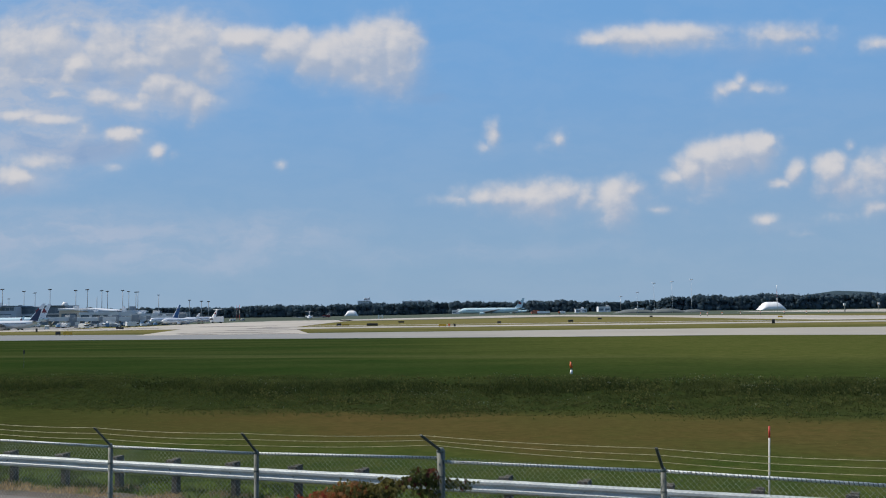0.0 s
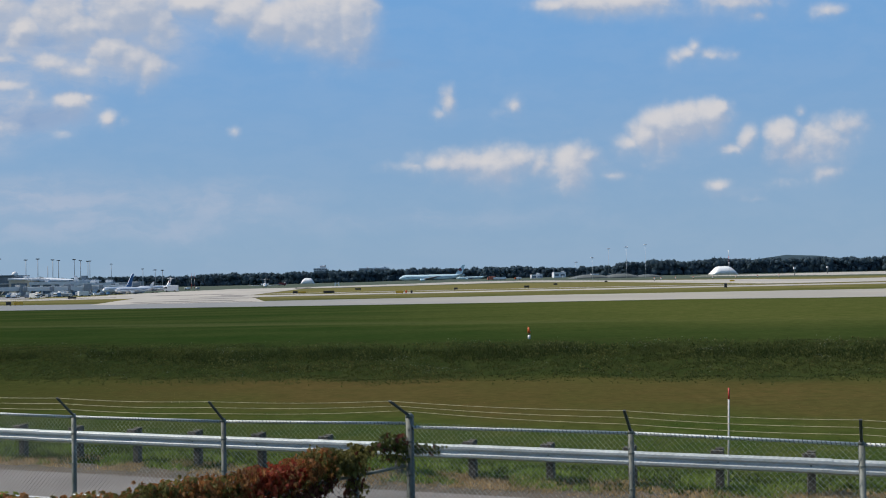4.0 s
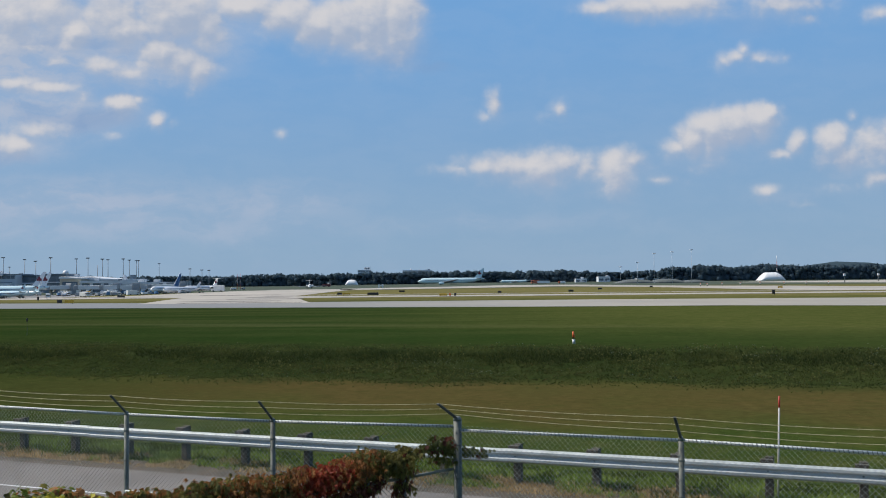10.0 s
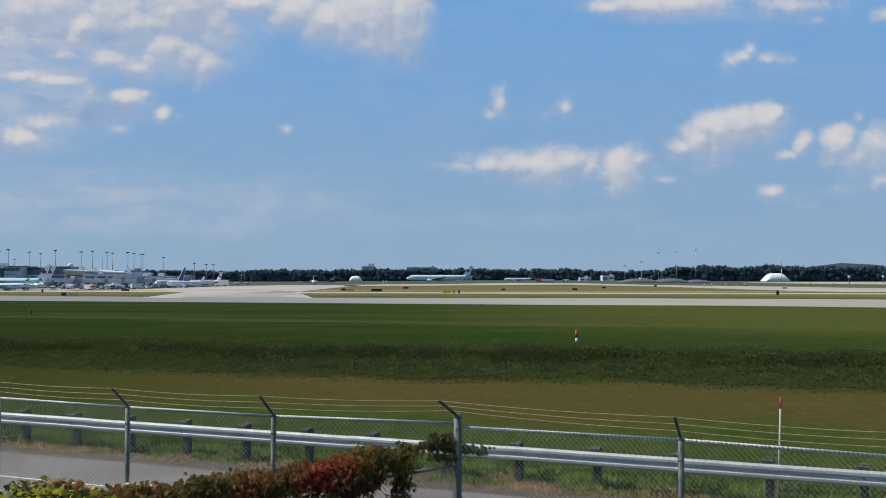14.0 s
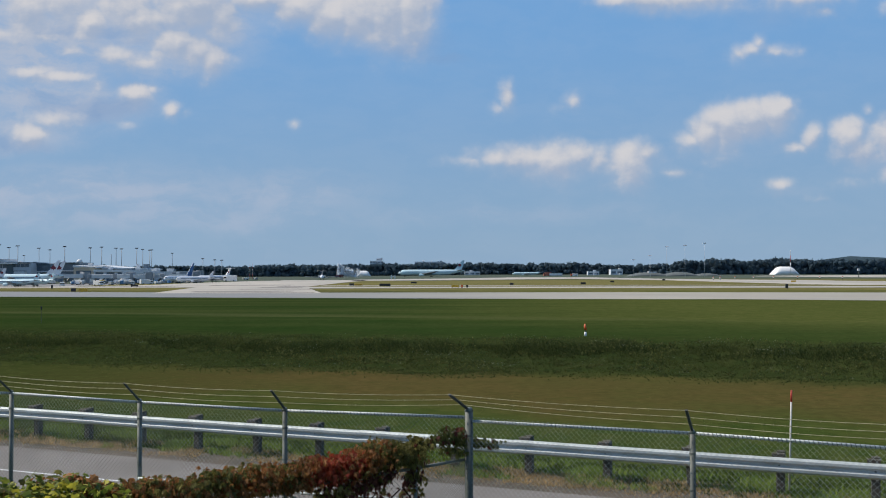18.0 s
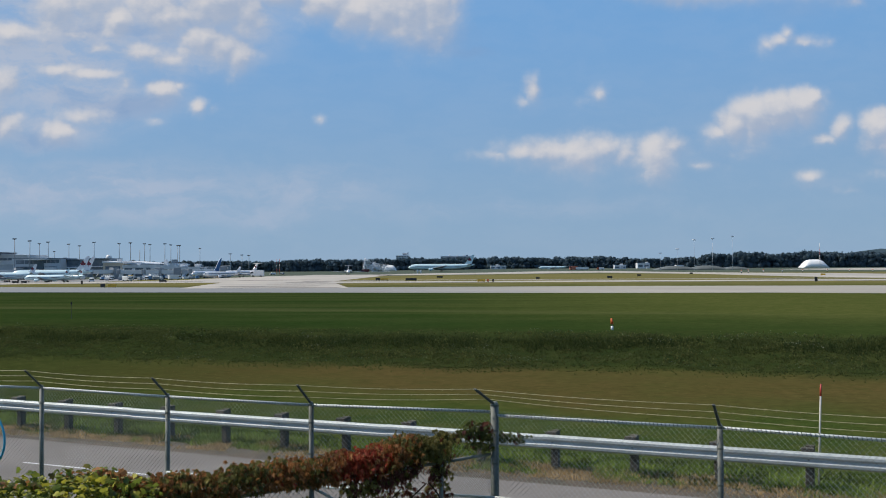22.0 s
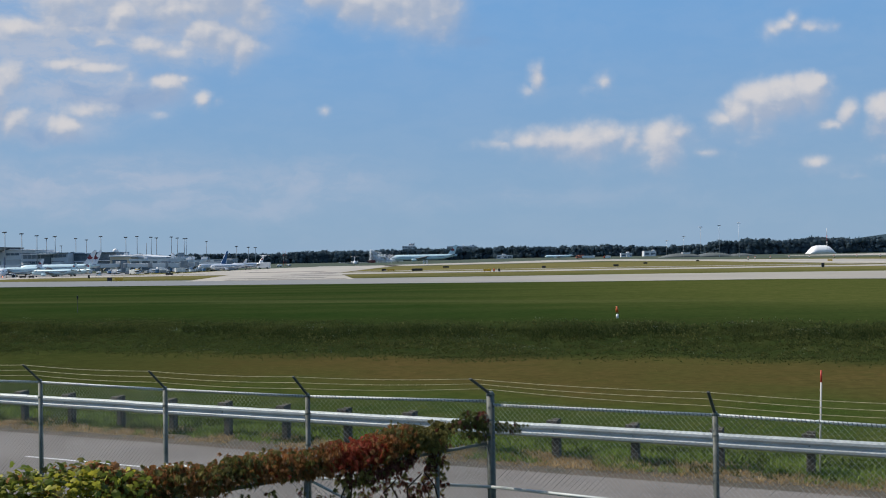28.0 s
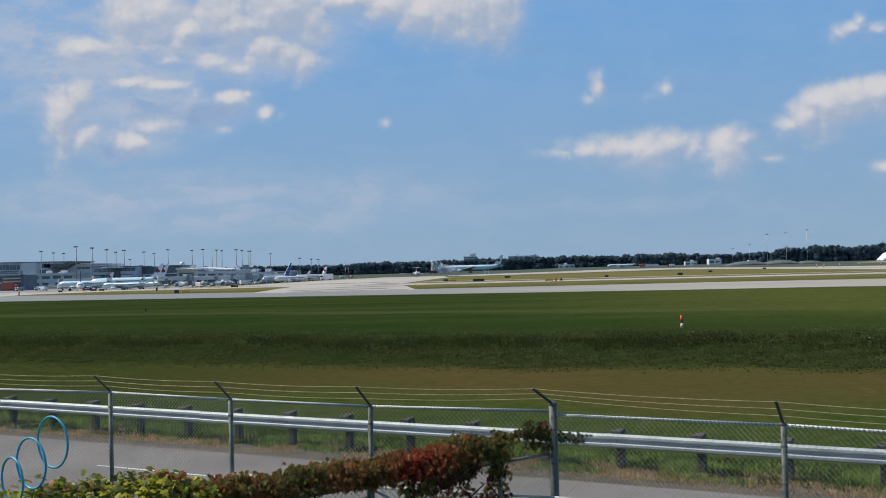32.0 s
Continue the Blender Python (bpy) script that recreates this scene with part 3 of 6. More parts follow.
def make_fence():
    f = base("chain_link_fence", "galvanised chain-link fence with three strands of barbed wire", "fence")
    tips = []
    for i, (x, y) in enumerate(FENCE):
        heavy = i == 4
        arm = (-0.27, -0.25, 0.345) if heavy else (-0.15, -0.31, 0.33)
        tips.append((Vector((x, y, TOP + (0.10 if heavy else 0.02))), post(f, x, y, heavy, arm)))
    for i, (p, q) in enumerate(zip(FENCE, FENCE[1:])):
        a, b = Vector((*p, TOP)), Vector((*q, TOP))
        if i == 4:
            a.z -= 0.05
        part("top_rail", tube(bmesh.new(), a, b, 0.021, n=10), "zinc", f, "", True)
        part("chain_link", chain_link(bmesh.new(), p, q, max(land_at(*p), land_at(*q)) + 0.03, TOP + 0.018, proud=0.024), "wire", f, "fine diamond wire mesh")
        bm, along = bmesh.new(), (b - a).normalized()
        face = Vector((along.y, -along.x, 0))
        for s in range(int((b - a).length / 0.051)):
            c = a + along * (0.05 + 0.051 * s) + face * 0.027
            tube(bm, c + along * 0.012 - Vector((0, 0, 0.024)), c - along * 0.008 + Vector((0, 0, 0.030)), 0.0042, n=4)
        # darker than the mesh wire: shade on the crossing wires put into the colour
        tagged(part("knuckle_wire", bm, "arm_steel", f, "twisted wire ends over the rail, darkened as if in shade"), kind="stuff")
        for k in (0.35, 0.67, 0.98):
            u, v = tips[i][0].lerp(tips[i][1], k), tips[i + 1][0].lerp(tips[i + 1][1], k)
            bm = bmesh.new()
            steps = 6
            pts = [u.lerp(v, s / steps) - Vector((0, 0, 0.025 * sin(pi * s / steps))) for s in range(steps + 1)]
            for c, d in zip(pts, pts[1:]):
                tube(bm, c, d, 0.0036, n=4, caps=False)
            count = int((v - u).length / 0.13)
            for s in range(count):
                c = u.lerp(v, (s + 0.5) / count) - Vector((0, 0, 0.025 * sin(pi * (s + 0.5) / count)))
                tube(bm, c - Vector((0.004, 0.0, 0.014)), c + Vector((0.004, 0.0, 0.014)), 0.0022, n=3)
                tube(bm, c - Vector((0.01, 0.010, -0.004)), c + Vector((0.01, 0.010, -0.004)), 0.0022, n=3)
            part("barbed_wire", bm, "barb", f)
    return f


make_fence()


# ---- guardrail ----
def make_guardrail():
    g = base("guardrail", "galvanised steel W-beam guardrail on weathered wooden posts", "guardrail")
    d = Vector((1, -0.405, 0)).normalized()
    out = Vector((-d.y, d.x, 0))
    shape = [(0.0, 0.0), (-0.045, 0.018), (-0.075, 0.045), (-0.078, 0.095), (-0.045, 0.125), (-0.012, 0.145), (-0.012, 0.168), (-0.045, 0.188), (-0.078, 0.218), (-0.075, 0.268), (-0.045, 0.295), (0.0, 0.312)]
    shape = shape + [(o + 0.006, h) for o, h in reversed(shape)]
    o0 = Vector((0.5, guard_y(0.5), 0))
    s = -34.0
    while s < 20:
        e = min(s + 3.9, 20.0)
        bm = bmesh.new()
        wob = 0.012 * sin(s * 1.3)
        rings = [[o0 + d * t + out * o + Vector((0, 0, 0.69 + h + wob * (1 if t == s else 0.6))) for o, h in shape] for t in (s, (s + e) / 2, e + 0.06)]
        loft(bm, rings)
        part("beam", bm, "zinc", g, "bright galvanised W-beam")
        s = e
    for k in range(-19, 12):
        c = o0 + d * (k * 1.80 + 1.35)
        jig = 0.02 * noise.noise((k * 1.7, 0.5, 0.1))
        m = Matrix.Translation(c + out * 0.24) @ Matrix.Rotation(atan2(d.y, d.x) + jig, 4, "Z") @ Matrix.Rotation(jig * 1.5, 4, "Y")
        p = part("guard_post", box(bmesh.new(), -0.085, 0.085, -0.09, 0.09, -0.3, 1.09 + jig, m, 0.010), "old_wood", g, "dark weathered square wooden post")
        part("offset_block", box(bmesh.new(), -0.17, 0.085, -0.235, -0.094, 0.70, 1.075, m, 0.008), "old_wood", p)
        bm = bmesh.new()
        tube(bm, c - out * 0.022 + Vector((0, 0, 0.84)), c - out * 0.004 + Vector((0, 0, 0.84)), 0.022, n=8)
        part("bolt", bm, "dull_zinc", p)
    return g


make_guardrail()


# tar seams and skid marks on the apron and runway
for x0, x1, y0, y1 in ((-66, -40, 258, 264), (-60, -38, 288, 295), (-62, -32, 241, 246), (-60, -46, 318, 326), (-58, -48, 340, 350), (-88, -58, 372, 384), (-130, -96, 350, 358)):
    slab("tar_seam", [(x0, y0), (x1, y0), (x1, y1), (x0, y1)], "tar", "long dark stained seam on the concrete", "seam", z=Z2 + 0.012, thick=0.05)


# ---- foliage ----
def leaf_mat(name, a, b, rough=0.55, island=0.45, thin_share=0.45):
    m = surface(name, a, b, rough, big=1.2, small=12.0, bump=0.0, grain=0.15, island=island, spec=0.25)
    tree = m.node_tree
    n, out = Nodes(tree), tree.nodes["Principled BSDF"]
    thin = n.add("ShaderNodeBsdfTranslucent")
    tree.links.new(out.inputs["Base Color"].links[0].from_socket, thin.inputs["Color"])
    both = n.add("ShaderNodeMixShader", {0: thin_share, 1: out.outputs[0], 2: thin.outputs[0]})
    tree.links.new(both.outputs[0], tree.nodes["Material Output"].inputs["Surface"])
    return m


M |= {
    "vine_red": leaf_mat("vine_red", (0.42, 0.065, 0.035), (0.30, 0.07, 0.035)),
    "vine_leaf": leaf_mat("vine_leaf", (0.115, 0.125, 0.036), (0.085, 0.09, 0.030)),
    # maroon, darkened to carry the shade inside the vine
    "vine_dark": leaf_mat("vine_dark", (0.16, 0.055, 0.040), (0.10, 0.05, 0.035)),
    "vine_rust": leaf_mat("vine_rust", (0.40, 0.175, 0.060), (0.26, 0.125, 0.045)),
    "vine_green": leaf_mat("vine_green", (0.22, 0.185, 0.055), (0.13, 0.125, 0.036)),
    "grape_green": leaf_mat("grape_green", (0.17, 0.20, 0.032), (0.10, 0.135, 0.022)),
    "grape_yellow": leaf_mat("grape_yellow", (0.44, 0.40, 0.05), (0.32, 0.32, 0.045)),
    "stem": surface("stem", (0.045, 0.030, 0.020), (0.025, 0.018, 0.012), 0.9, big=3.0, small=20.0),
    "blade": leaf_mat("blade", (0.225, 0.285, 0.062), (0.155, 0.220, 0.048), 0.7),
    "straw": leaf_mat("straw", (0.50, 0.36, 0.19), (0.36, 0.26, 0.13), 0.8),
    "weed_dark": leaf_mat("weed_dark", (0.036, 0.054, 0.014), (0.046, 0.064, 0.016), 0.8, island=0.25),
    "weed_mid": leaf_mat("weed_mid", (0.082, 0.108, 0.026), (0.07, 0.096, 0.022), 0.8, island=0.25),
    "weed_brown": leaf_mat("weed_brown", (0.115, 0.1, 0.034), (0.095, 0.092, 0.03), 0.8, island=0.25),
    "bank_blade": leaf_mat("bank_blade", (0.085, 0.100, 0.027), (0.062, 0.080, 0.022), 0.8, island=0.25),
    "weed_gold": leaf_mat("weed_gold", (0.15, 0.155, 0.05), (0.11, 0.125, 0.04), 0.8, island=0.25),
    "field_green": leaf_mat("field_green", (0.095, 0.125, 0.028), (0.075, 0.108, 0.024), 0.9, island=0.25),
    "field_brown": leaf_mat("field_brown", (0.16, 0.11, 0.042), (0.13, 0.1, 0.034), 0.9, island=0.25),
    "blossom": surface("blossom", (0.34, 0.36, 0.26), (0.26, 0.29, 0.20), 0.8, big=2.0, small=9.0),
    # paler and bluer than real leaves: distance haze is put into this colour
    "hazy_tree_leaf": leaf_mat("hazy_tree_leaf", (0.155, 0.225, 0.275), (0.165, 0.24, 0.285), 0.95, island=0.06, thin_share=0.75),
    "bark": surface("bark", (0.07, 0.055, 0.045), (0.05, 0.04, 0.03), 0.9, big=1.0, small=10.0),
}

OVATE = ([(0, 0, 0), (0.24, 0.30, 0.05), (0.20, 0.66, 0.03), (0, 1.0, -0.12), (-0.20, 0.66, 0.03), (-0.24, 0.30, 0.05), (0, 0.5, -0.03)],
         [(0, 1, 6), (1, 2, 6), (2, 3, 6), (3, 4, 6), (4, 5, 6), (5, 0, 6)])
LOBED = ([(0, 0, 0), (0.30, -0.12, -0.05), (0.52, 0.20, -0.02), (0.36, 0.42, 0.04), (0.45, 0.72, -0.06), (0.18, 0.70, 0.03), (0, 1.0, -0.10),
          (-0.18, 0.70, 0.03), (-0.45, 0.72, -0.06), (-0.36, 0.42, 0.04), (-0.52, 0.20, -0.02), (-0.30, -0.12, -0.05), (0, 0.38, 0.05)],
         [(i, (i + 1) % 12, 12) for i in range(12)])
BLADES = ([(-0.10, 0, 0), (0.10, 0, 0), (0.22, 0.10, 0.9), (-0.05, 0.12, 0), (0.04, -0.08, 0), (-0.34, -0.05, 0.8), (0.0, -0.12, 0), (0.10, 0.05, 0), (0.02, -0.36, 0.85),
           (-0.06, 0.0, 0), (0.05, 0.1, 0), (-0.08, 0.38, 1.0), (-0.02, -0.05, 0), (0.05, 0.03, 0), (0.42, 0.05, 0.6)],
          [(0, 1, 2), (3, 4, 5), (6, 7, 8), (9, 10, 11), (12, 13, 14)])
WEED = ([(0, 0, 0.05), (0.30, 0.05, 0.45), (0.10, 0.28, 0.55), (-0.25, 0.15, 0.50), (-0.30, -0.18, 0.40), (0.05, -0.32, 0.48), (0.04, 0.02, 1.0), (0.20, 0.12, 0.72), (-0.15, -0.12, 0.80),
         (0.42, -0.22, 0.22), (-0.42, 0.26, 0.25)],
        [(0, 1, 2), (0, 2, 3), (0, 3, 4), (0, 4, 5), (0, 5, 1), (1, 7, 2), (3, 8, 4), (7, 6, 8), (0, 9, 1), (0, 10, 3), (5, 6, 1)])
PALM = ([], [])
for turn_, size_ in ((0.0, 1.0), (0.62, 0.88), (-0.62, 0.88), (1.3, 0.62), (-1.3, 0.62)):
    n_ = len(PALM[0])
    PALM[0].extend((size_ * (0.72 * x * cos(turn_) - y * sin(turn_)), size_ * (0.72 * x * sin(turn_) + y * cos(turn_)), size_ * (z - 0.25 * y * y)) for x, y, z in OVATE[0])
    PALM[1].extend(tuple(i + n_ for i in f) for f in OVATE[1])
rng = np.random.default_rng(7)


def scatter(name, material, shape, places, turns, sizes, parent=None, label="", category="", kind="stuff"):
    """Many small copies of one shape joined in one mesh: places (n, 3), turns (n, 3) in radians, sizes (n,) or (n, 3)."""
    v, f = np.array(shape[0], float), np.array(shape[1])
    places, turns, sizes = np.asarray(places, float), np.asarray(turns, float), np.asarray(sizes, float)
    if sizes.ndim == 1:
        sizes = sizes[:, None] * np.ones(3)
    (ca, cb, cc), (sa, sb, sc) = np.cos(turns).T, np.sin(turns).T
    one, nil = np.ones_like(ca), np.zeros_like(ca)
    rx = np.stack([one, nil, nil, nil, ca, -sa, nil, sa, ca], 1).reshape(-1, 3, 3)
    ry = np.stack([cb, nil, sb, nil, one, nil, -sb, nil, cb], 1).reshape(-1, 3, 3)
    rz = np.stack([cc, -sc, nil, sc, cc, nil, nil, nil, one], 1).reshape(-1, 3, 3)
    points = np.einsum("nij,nkj->nki", rz @ ry @ rx, v[None] * sizes[:, None]) + places[:, None]
    faces = f[None] + (np.arange(len(places)) * len(v))[:, None, None]
    me = bpy.data.meshes.new(name)
    me.from_pydata(points.reshape(-1, 3), [], faces.reshape(-1, f.shape[1]).tolist())
    me.materials.append(M[material])
    ob = new(name, me)
    ob.parent = parent
    return tagged(ob, label, category, kind=kind)


# ---- side fence, vine and hedge ----
CORNER, SIDE = Vector((0.25, 13.80, 0)), Vector((-0.752, -0.66, 0))
TOPLINE = [(-0.6, 2.45), (-0.2, 2.46), (0.3, 2.64), (1.0, 2.58), (1.5, 2.58), (1.9, 2.50), (2.3, 2.49), (3.0, 2.50), (3.7, 2.51), (4.5, 2.52), (5.1, 2.59), (5.6, 2.66), (6.3, 2.69), (7.2, 2.70), (9.5, 2.72)]


def top_at(s):
    return float(np.interp(s, *zip(*TOPLINE)))


def along_side(s, z=0.0, off=0.0):
    return CORNER + SIDE * s + Vector((-SIDE.y, SIDE.x, 0)) * off + Vector((0, 0, z))


def side_fence():
    f = base("side_fence", "low galvanised chain-link fence overgrown with vine", "fence")
    for s in (0.95, 2.95, 6.2, 8.8):
        p = along_side(s)
        part("post", tube(bmesh.new(), (p.x, p.y, 0.2), (p.x, p.y, 2.32), 0.032, n=10), "dull_zinc", f, "", True)
    for a, b in ((0.05, 0.95), (0.95, 2.95), (2.95, 6.2), (6.2, 8.8)):
        part("top_rail", tube(bmesh.new(), along_side(a, 2.22), along_side(b, 2.22), 0.021, n=8), "dull_zinc", f, "", True)
        p, q = along_side(a), along_side(b)
        part("chain_link", chain_link(bmesh.new(), p.xy, q.xy, 1.0, 2.25, proud=0.024), "wire", f, "fine diamond wire mesh")
    part("brace", tube(bmesh.new(), along_side(2.92, 2.17), along_side(1.0, 1.02), 0.017, n=8), "zinc", f, "slanting brace rod", True)


side_fence()
_f = bpy.data.objects["chain_link_fence"]
for a_, b_ in ((2, 3), (3, 4), (4, 5)):
    part("middle_rail", tube(bmesh.new(), (FENCE[a_][0], FENCE[a_][1] - 0.05, 1.635), (FENCE[b_][0], FENCE[b_][1] - 0.05, 1.635), 0.022, n=8), "zinc", _f, "", True)


def cloud_of_leaves(count, s0, s1, low, high, thick, lean=0.0):
    s = rng.uniform(s0, s1, count)
    tops = np.array([top_at(v) for v in s])
    ragged = np.array([0.07 * noise.noise((v * 2.3, 0.7, 1.1)) + 0.05 * noise.noise((v * 6.1, 2.7, 1.1)) for v in s])
    z = tops + ragged - rng.uniform(low, high, count)
    off = rng.normal(0, thick, count)
    pts = np.array([along_side(a, b, c)[:] for a, b, c in zip(s, z, off)])
    return s, pts


def make_vine():
    v = base("climbing_vine", "climbing vine with red, rust and green autumn leaves on a fence", "vine", pose(*along_side(2.0, 0.8)))
    groups = {"vine_red": [], "vine_rust": [], "vine_green": [], "vine_leaf": [], "vine_dark": []}
    crest = cloud_of_leaves(5600, 0.85, 5.45, -0.06, 0.27, 0.11)
    inner = cloud_of_leaves(800, 0.9, 2.5, 0.22, 0.50, 0.07)
    curtain = cloud_of_leaves(1500, 0.80, 2.15, 0.36, 1.45, 0.06)
    strand = cloud_of_leaves(430, -0.55, 1.1, -0.02, 0.10, 0.05)
    spray = cloud_of_leaves(190, 0.02, 0.50, -0.13, 0.26, 0.05)
    twigs = cloud_of_leaves(420, 2.2, 4.2, 0.40, 0.85, 0.05)
    for where, (ss, pp) in (("crest", crest), ("inner", inner), ("curtain", curtain), ("strand", strand), ("spray", spray), ("twigs", twigs)):
        for a, p in zip(ss, pp):
            gap = noise.noise((p[0] * 3.6, p[1] * 3.6, p[2] * 2.4))
            if where == "curtain" and gap < -0.10 or where == "twigs" and gap < 0.05 or where == "inner" and gap < -0.3:
                continue
            mood = 0.30 * noise.noise((p[0] * 1.7, p[1] * 1.7, p[2] * 3.0)) + rng.uniform(-0.25, 0.25)
            if where == "crest":
                red = mood + 0.46 * exp(-((a - 2.2) / 0.42) ** 2) - 0.26 * (a < 1.45)
                key = "vine_red" if red > 0.40 else "vine_rust" if red > -0.04 else "vine_green"
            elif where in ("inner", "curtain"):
                # inner and hanging leaves: shade put into their colour
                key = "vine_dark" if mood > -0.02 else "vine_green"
            else:
                key = "vine_dark" if rng.uniform() < 0.15 else "vine_leaf"
            groups[key].append(p)
    for key, pp in groups.items():
        pp = np.array(pp) - np.array(v.matrix_world.translation)
        turns = np.stack([rng.normal(-1.15, 0.42, len(pp)), rng.normal(0, 0.5, len(pp)), rng.uniform(0, 2 * pi, len(pp))], 1)
        r = rng.uniform(0.040, 0.086, len(pp))
        scatter("leaves", key, PALM, pp, turns, np.stack([r * 0.8, r, r], 1), v, {"vine_red": "bright red leaves", "vine_rust": "rust-brown leaves", "vine_green": "dull green leaves", "vine_leaf": "fresh yellow-green leaves", "vine_dark": "maroon leaves darkened for the shade inside the vine"}[key])
    for k in range(26):
        a = rng.uniform(0.8, 5.4)
        p0 = along_side(a, rng.uniform(0.7, 1.1), rng.normal(0, 0.04)) - v.matrix_world.translation
        bm = bmesh.new()
        for _ in range(5):
            p1 = p0 + Vector((rng.normal(0, 0.10), rng.normal(0, 0.08), rng.uniform(0.12, 0.28)))
            tube(bm, p0, p1, 0.010, 0.008, n=5)
            p0 = p1
        part("stem", bm, "stem", v)


def make_hedge():
    h = base("grape_hedge", "yellow-green grape vine hedge along the fence", "hedge", pose(*along_side(7.0, 0.9)))
    groups = {"grape_green": [], "grape_yellow": [], "vine_green": [], "vine_rust": []}
    s, pts = cloud_of_leaves(9500, 5.0, 9.6, -0.06, 0.75, 0.26)
    for a, p in zip(s, pts):
        pick = noise.noise((p[0] * 2.1, p[1] * 2.1, p[2] * 2.6)) + rng.uniform(-0.45, 0.45)
        groups["grape_yellow" if pick > 0.24 else "grape_green" if pick > -0.30 else "vine_green" if pick > -0.56 else "vine_rust"].append(p)
    for key, pp in groups.items():
        pp = np.array(pp) - np.array(h.matrix_world.translation)
        turns = np.stack([rng.normal(-0.5, 0.6, len(pp)), rng.normal(0, 0.5, len(pp)), rng.uniform(0, 2 * pi, len(pp))], 1)
        scatter("leaves", key, LOBED, pp, turns, rng.uniform(0.040, 0.092, len(pp)), h, {"grape_green": "fresh green leaves", "grape_yellow": "yellow-green leaves", "vine_green": "dark green leaves", "vine_rust": "rust-brown leaves"}[key])
    for k in range(14):
        a = rng.uniform(5.2, 9.2)
        p0 = along_side(a, 0.9, rng.normal(0, 0.1)) - h.matrix_world.translation
        bm = bmesh.new()
        for _ in range(5):
            p1 = p0 + Vector((rng.normal(0, 0.08), rng.normal(0, 0.08), rng.uniform(0.20, 0.30)))
            tube(bm, p0, p1, 0.012, 0.009, n=5)
            p0 = p1
        part("stem", bm, "stem", h)


make_vine()
make_hedge()

# blue hoops hung in the hedge
M["blue_plastic"] = surface("blue_plastic", (0.03, 0.36, 0.52), (0.03, 0.30, 0.47), 0.35, big=2.0, small=9.0, bump=0.0, grain=0.05)
for (x, y, z), r, turn, tip in (((-4.686, 9.44, 3.185), 0.250, 60, 4), ((-4.841, 9.31, 3.004), 0.245, 60, -5), ((-4.97, 9.19, 2.863), 0.220, 54, 3)):
    bm = bmesh.new()
    rings = []
    for i in range(40):
        a = 2 * pi * i / 40
        rings.append([((r + 0.011 * cos(b)) * cos(a), 0.011 * sin(b), (r + 0.011 * cos(b)) * sin(a)) for b in np.linspace(0, 2 * pi, 9)[:-1]])
    loft(bm, rings + rings[:1], close=False)
    bmesh.ops.remove_doubles(bm, verts=bm.verts, dist=1e-5)
    h = part("hoop", bm, "blue_plastic", None, "light blue plastic hoop standing in the hedge", True)
    h.matrix_world = pose(x, y, z, 0, tip, turn - 90)
    tagged(h, category="hoop", group="hoops in the hedge")


# ---- grass, weeds, markers ----
def patch(count, x0, x1, f):
    x = rng.uniform(x0, x1, count)
    y = np.array([f(v) for v in x])
    return x, y


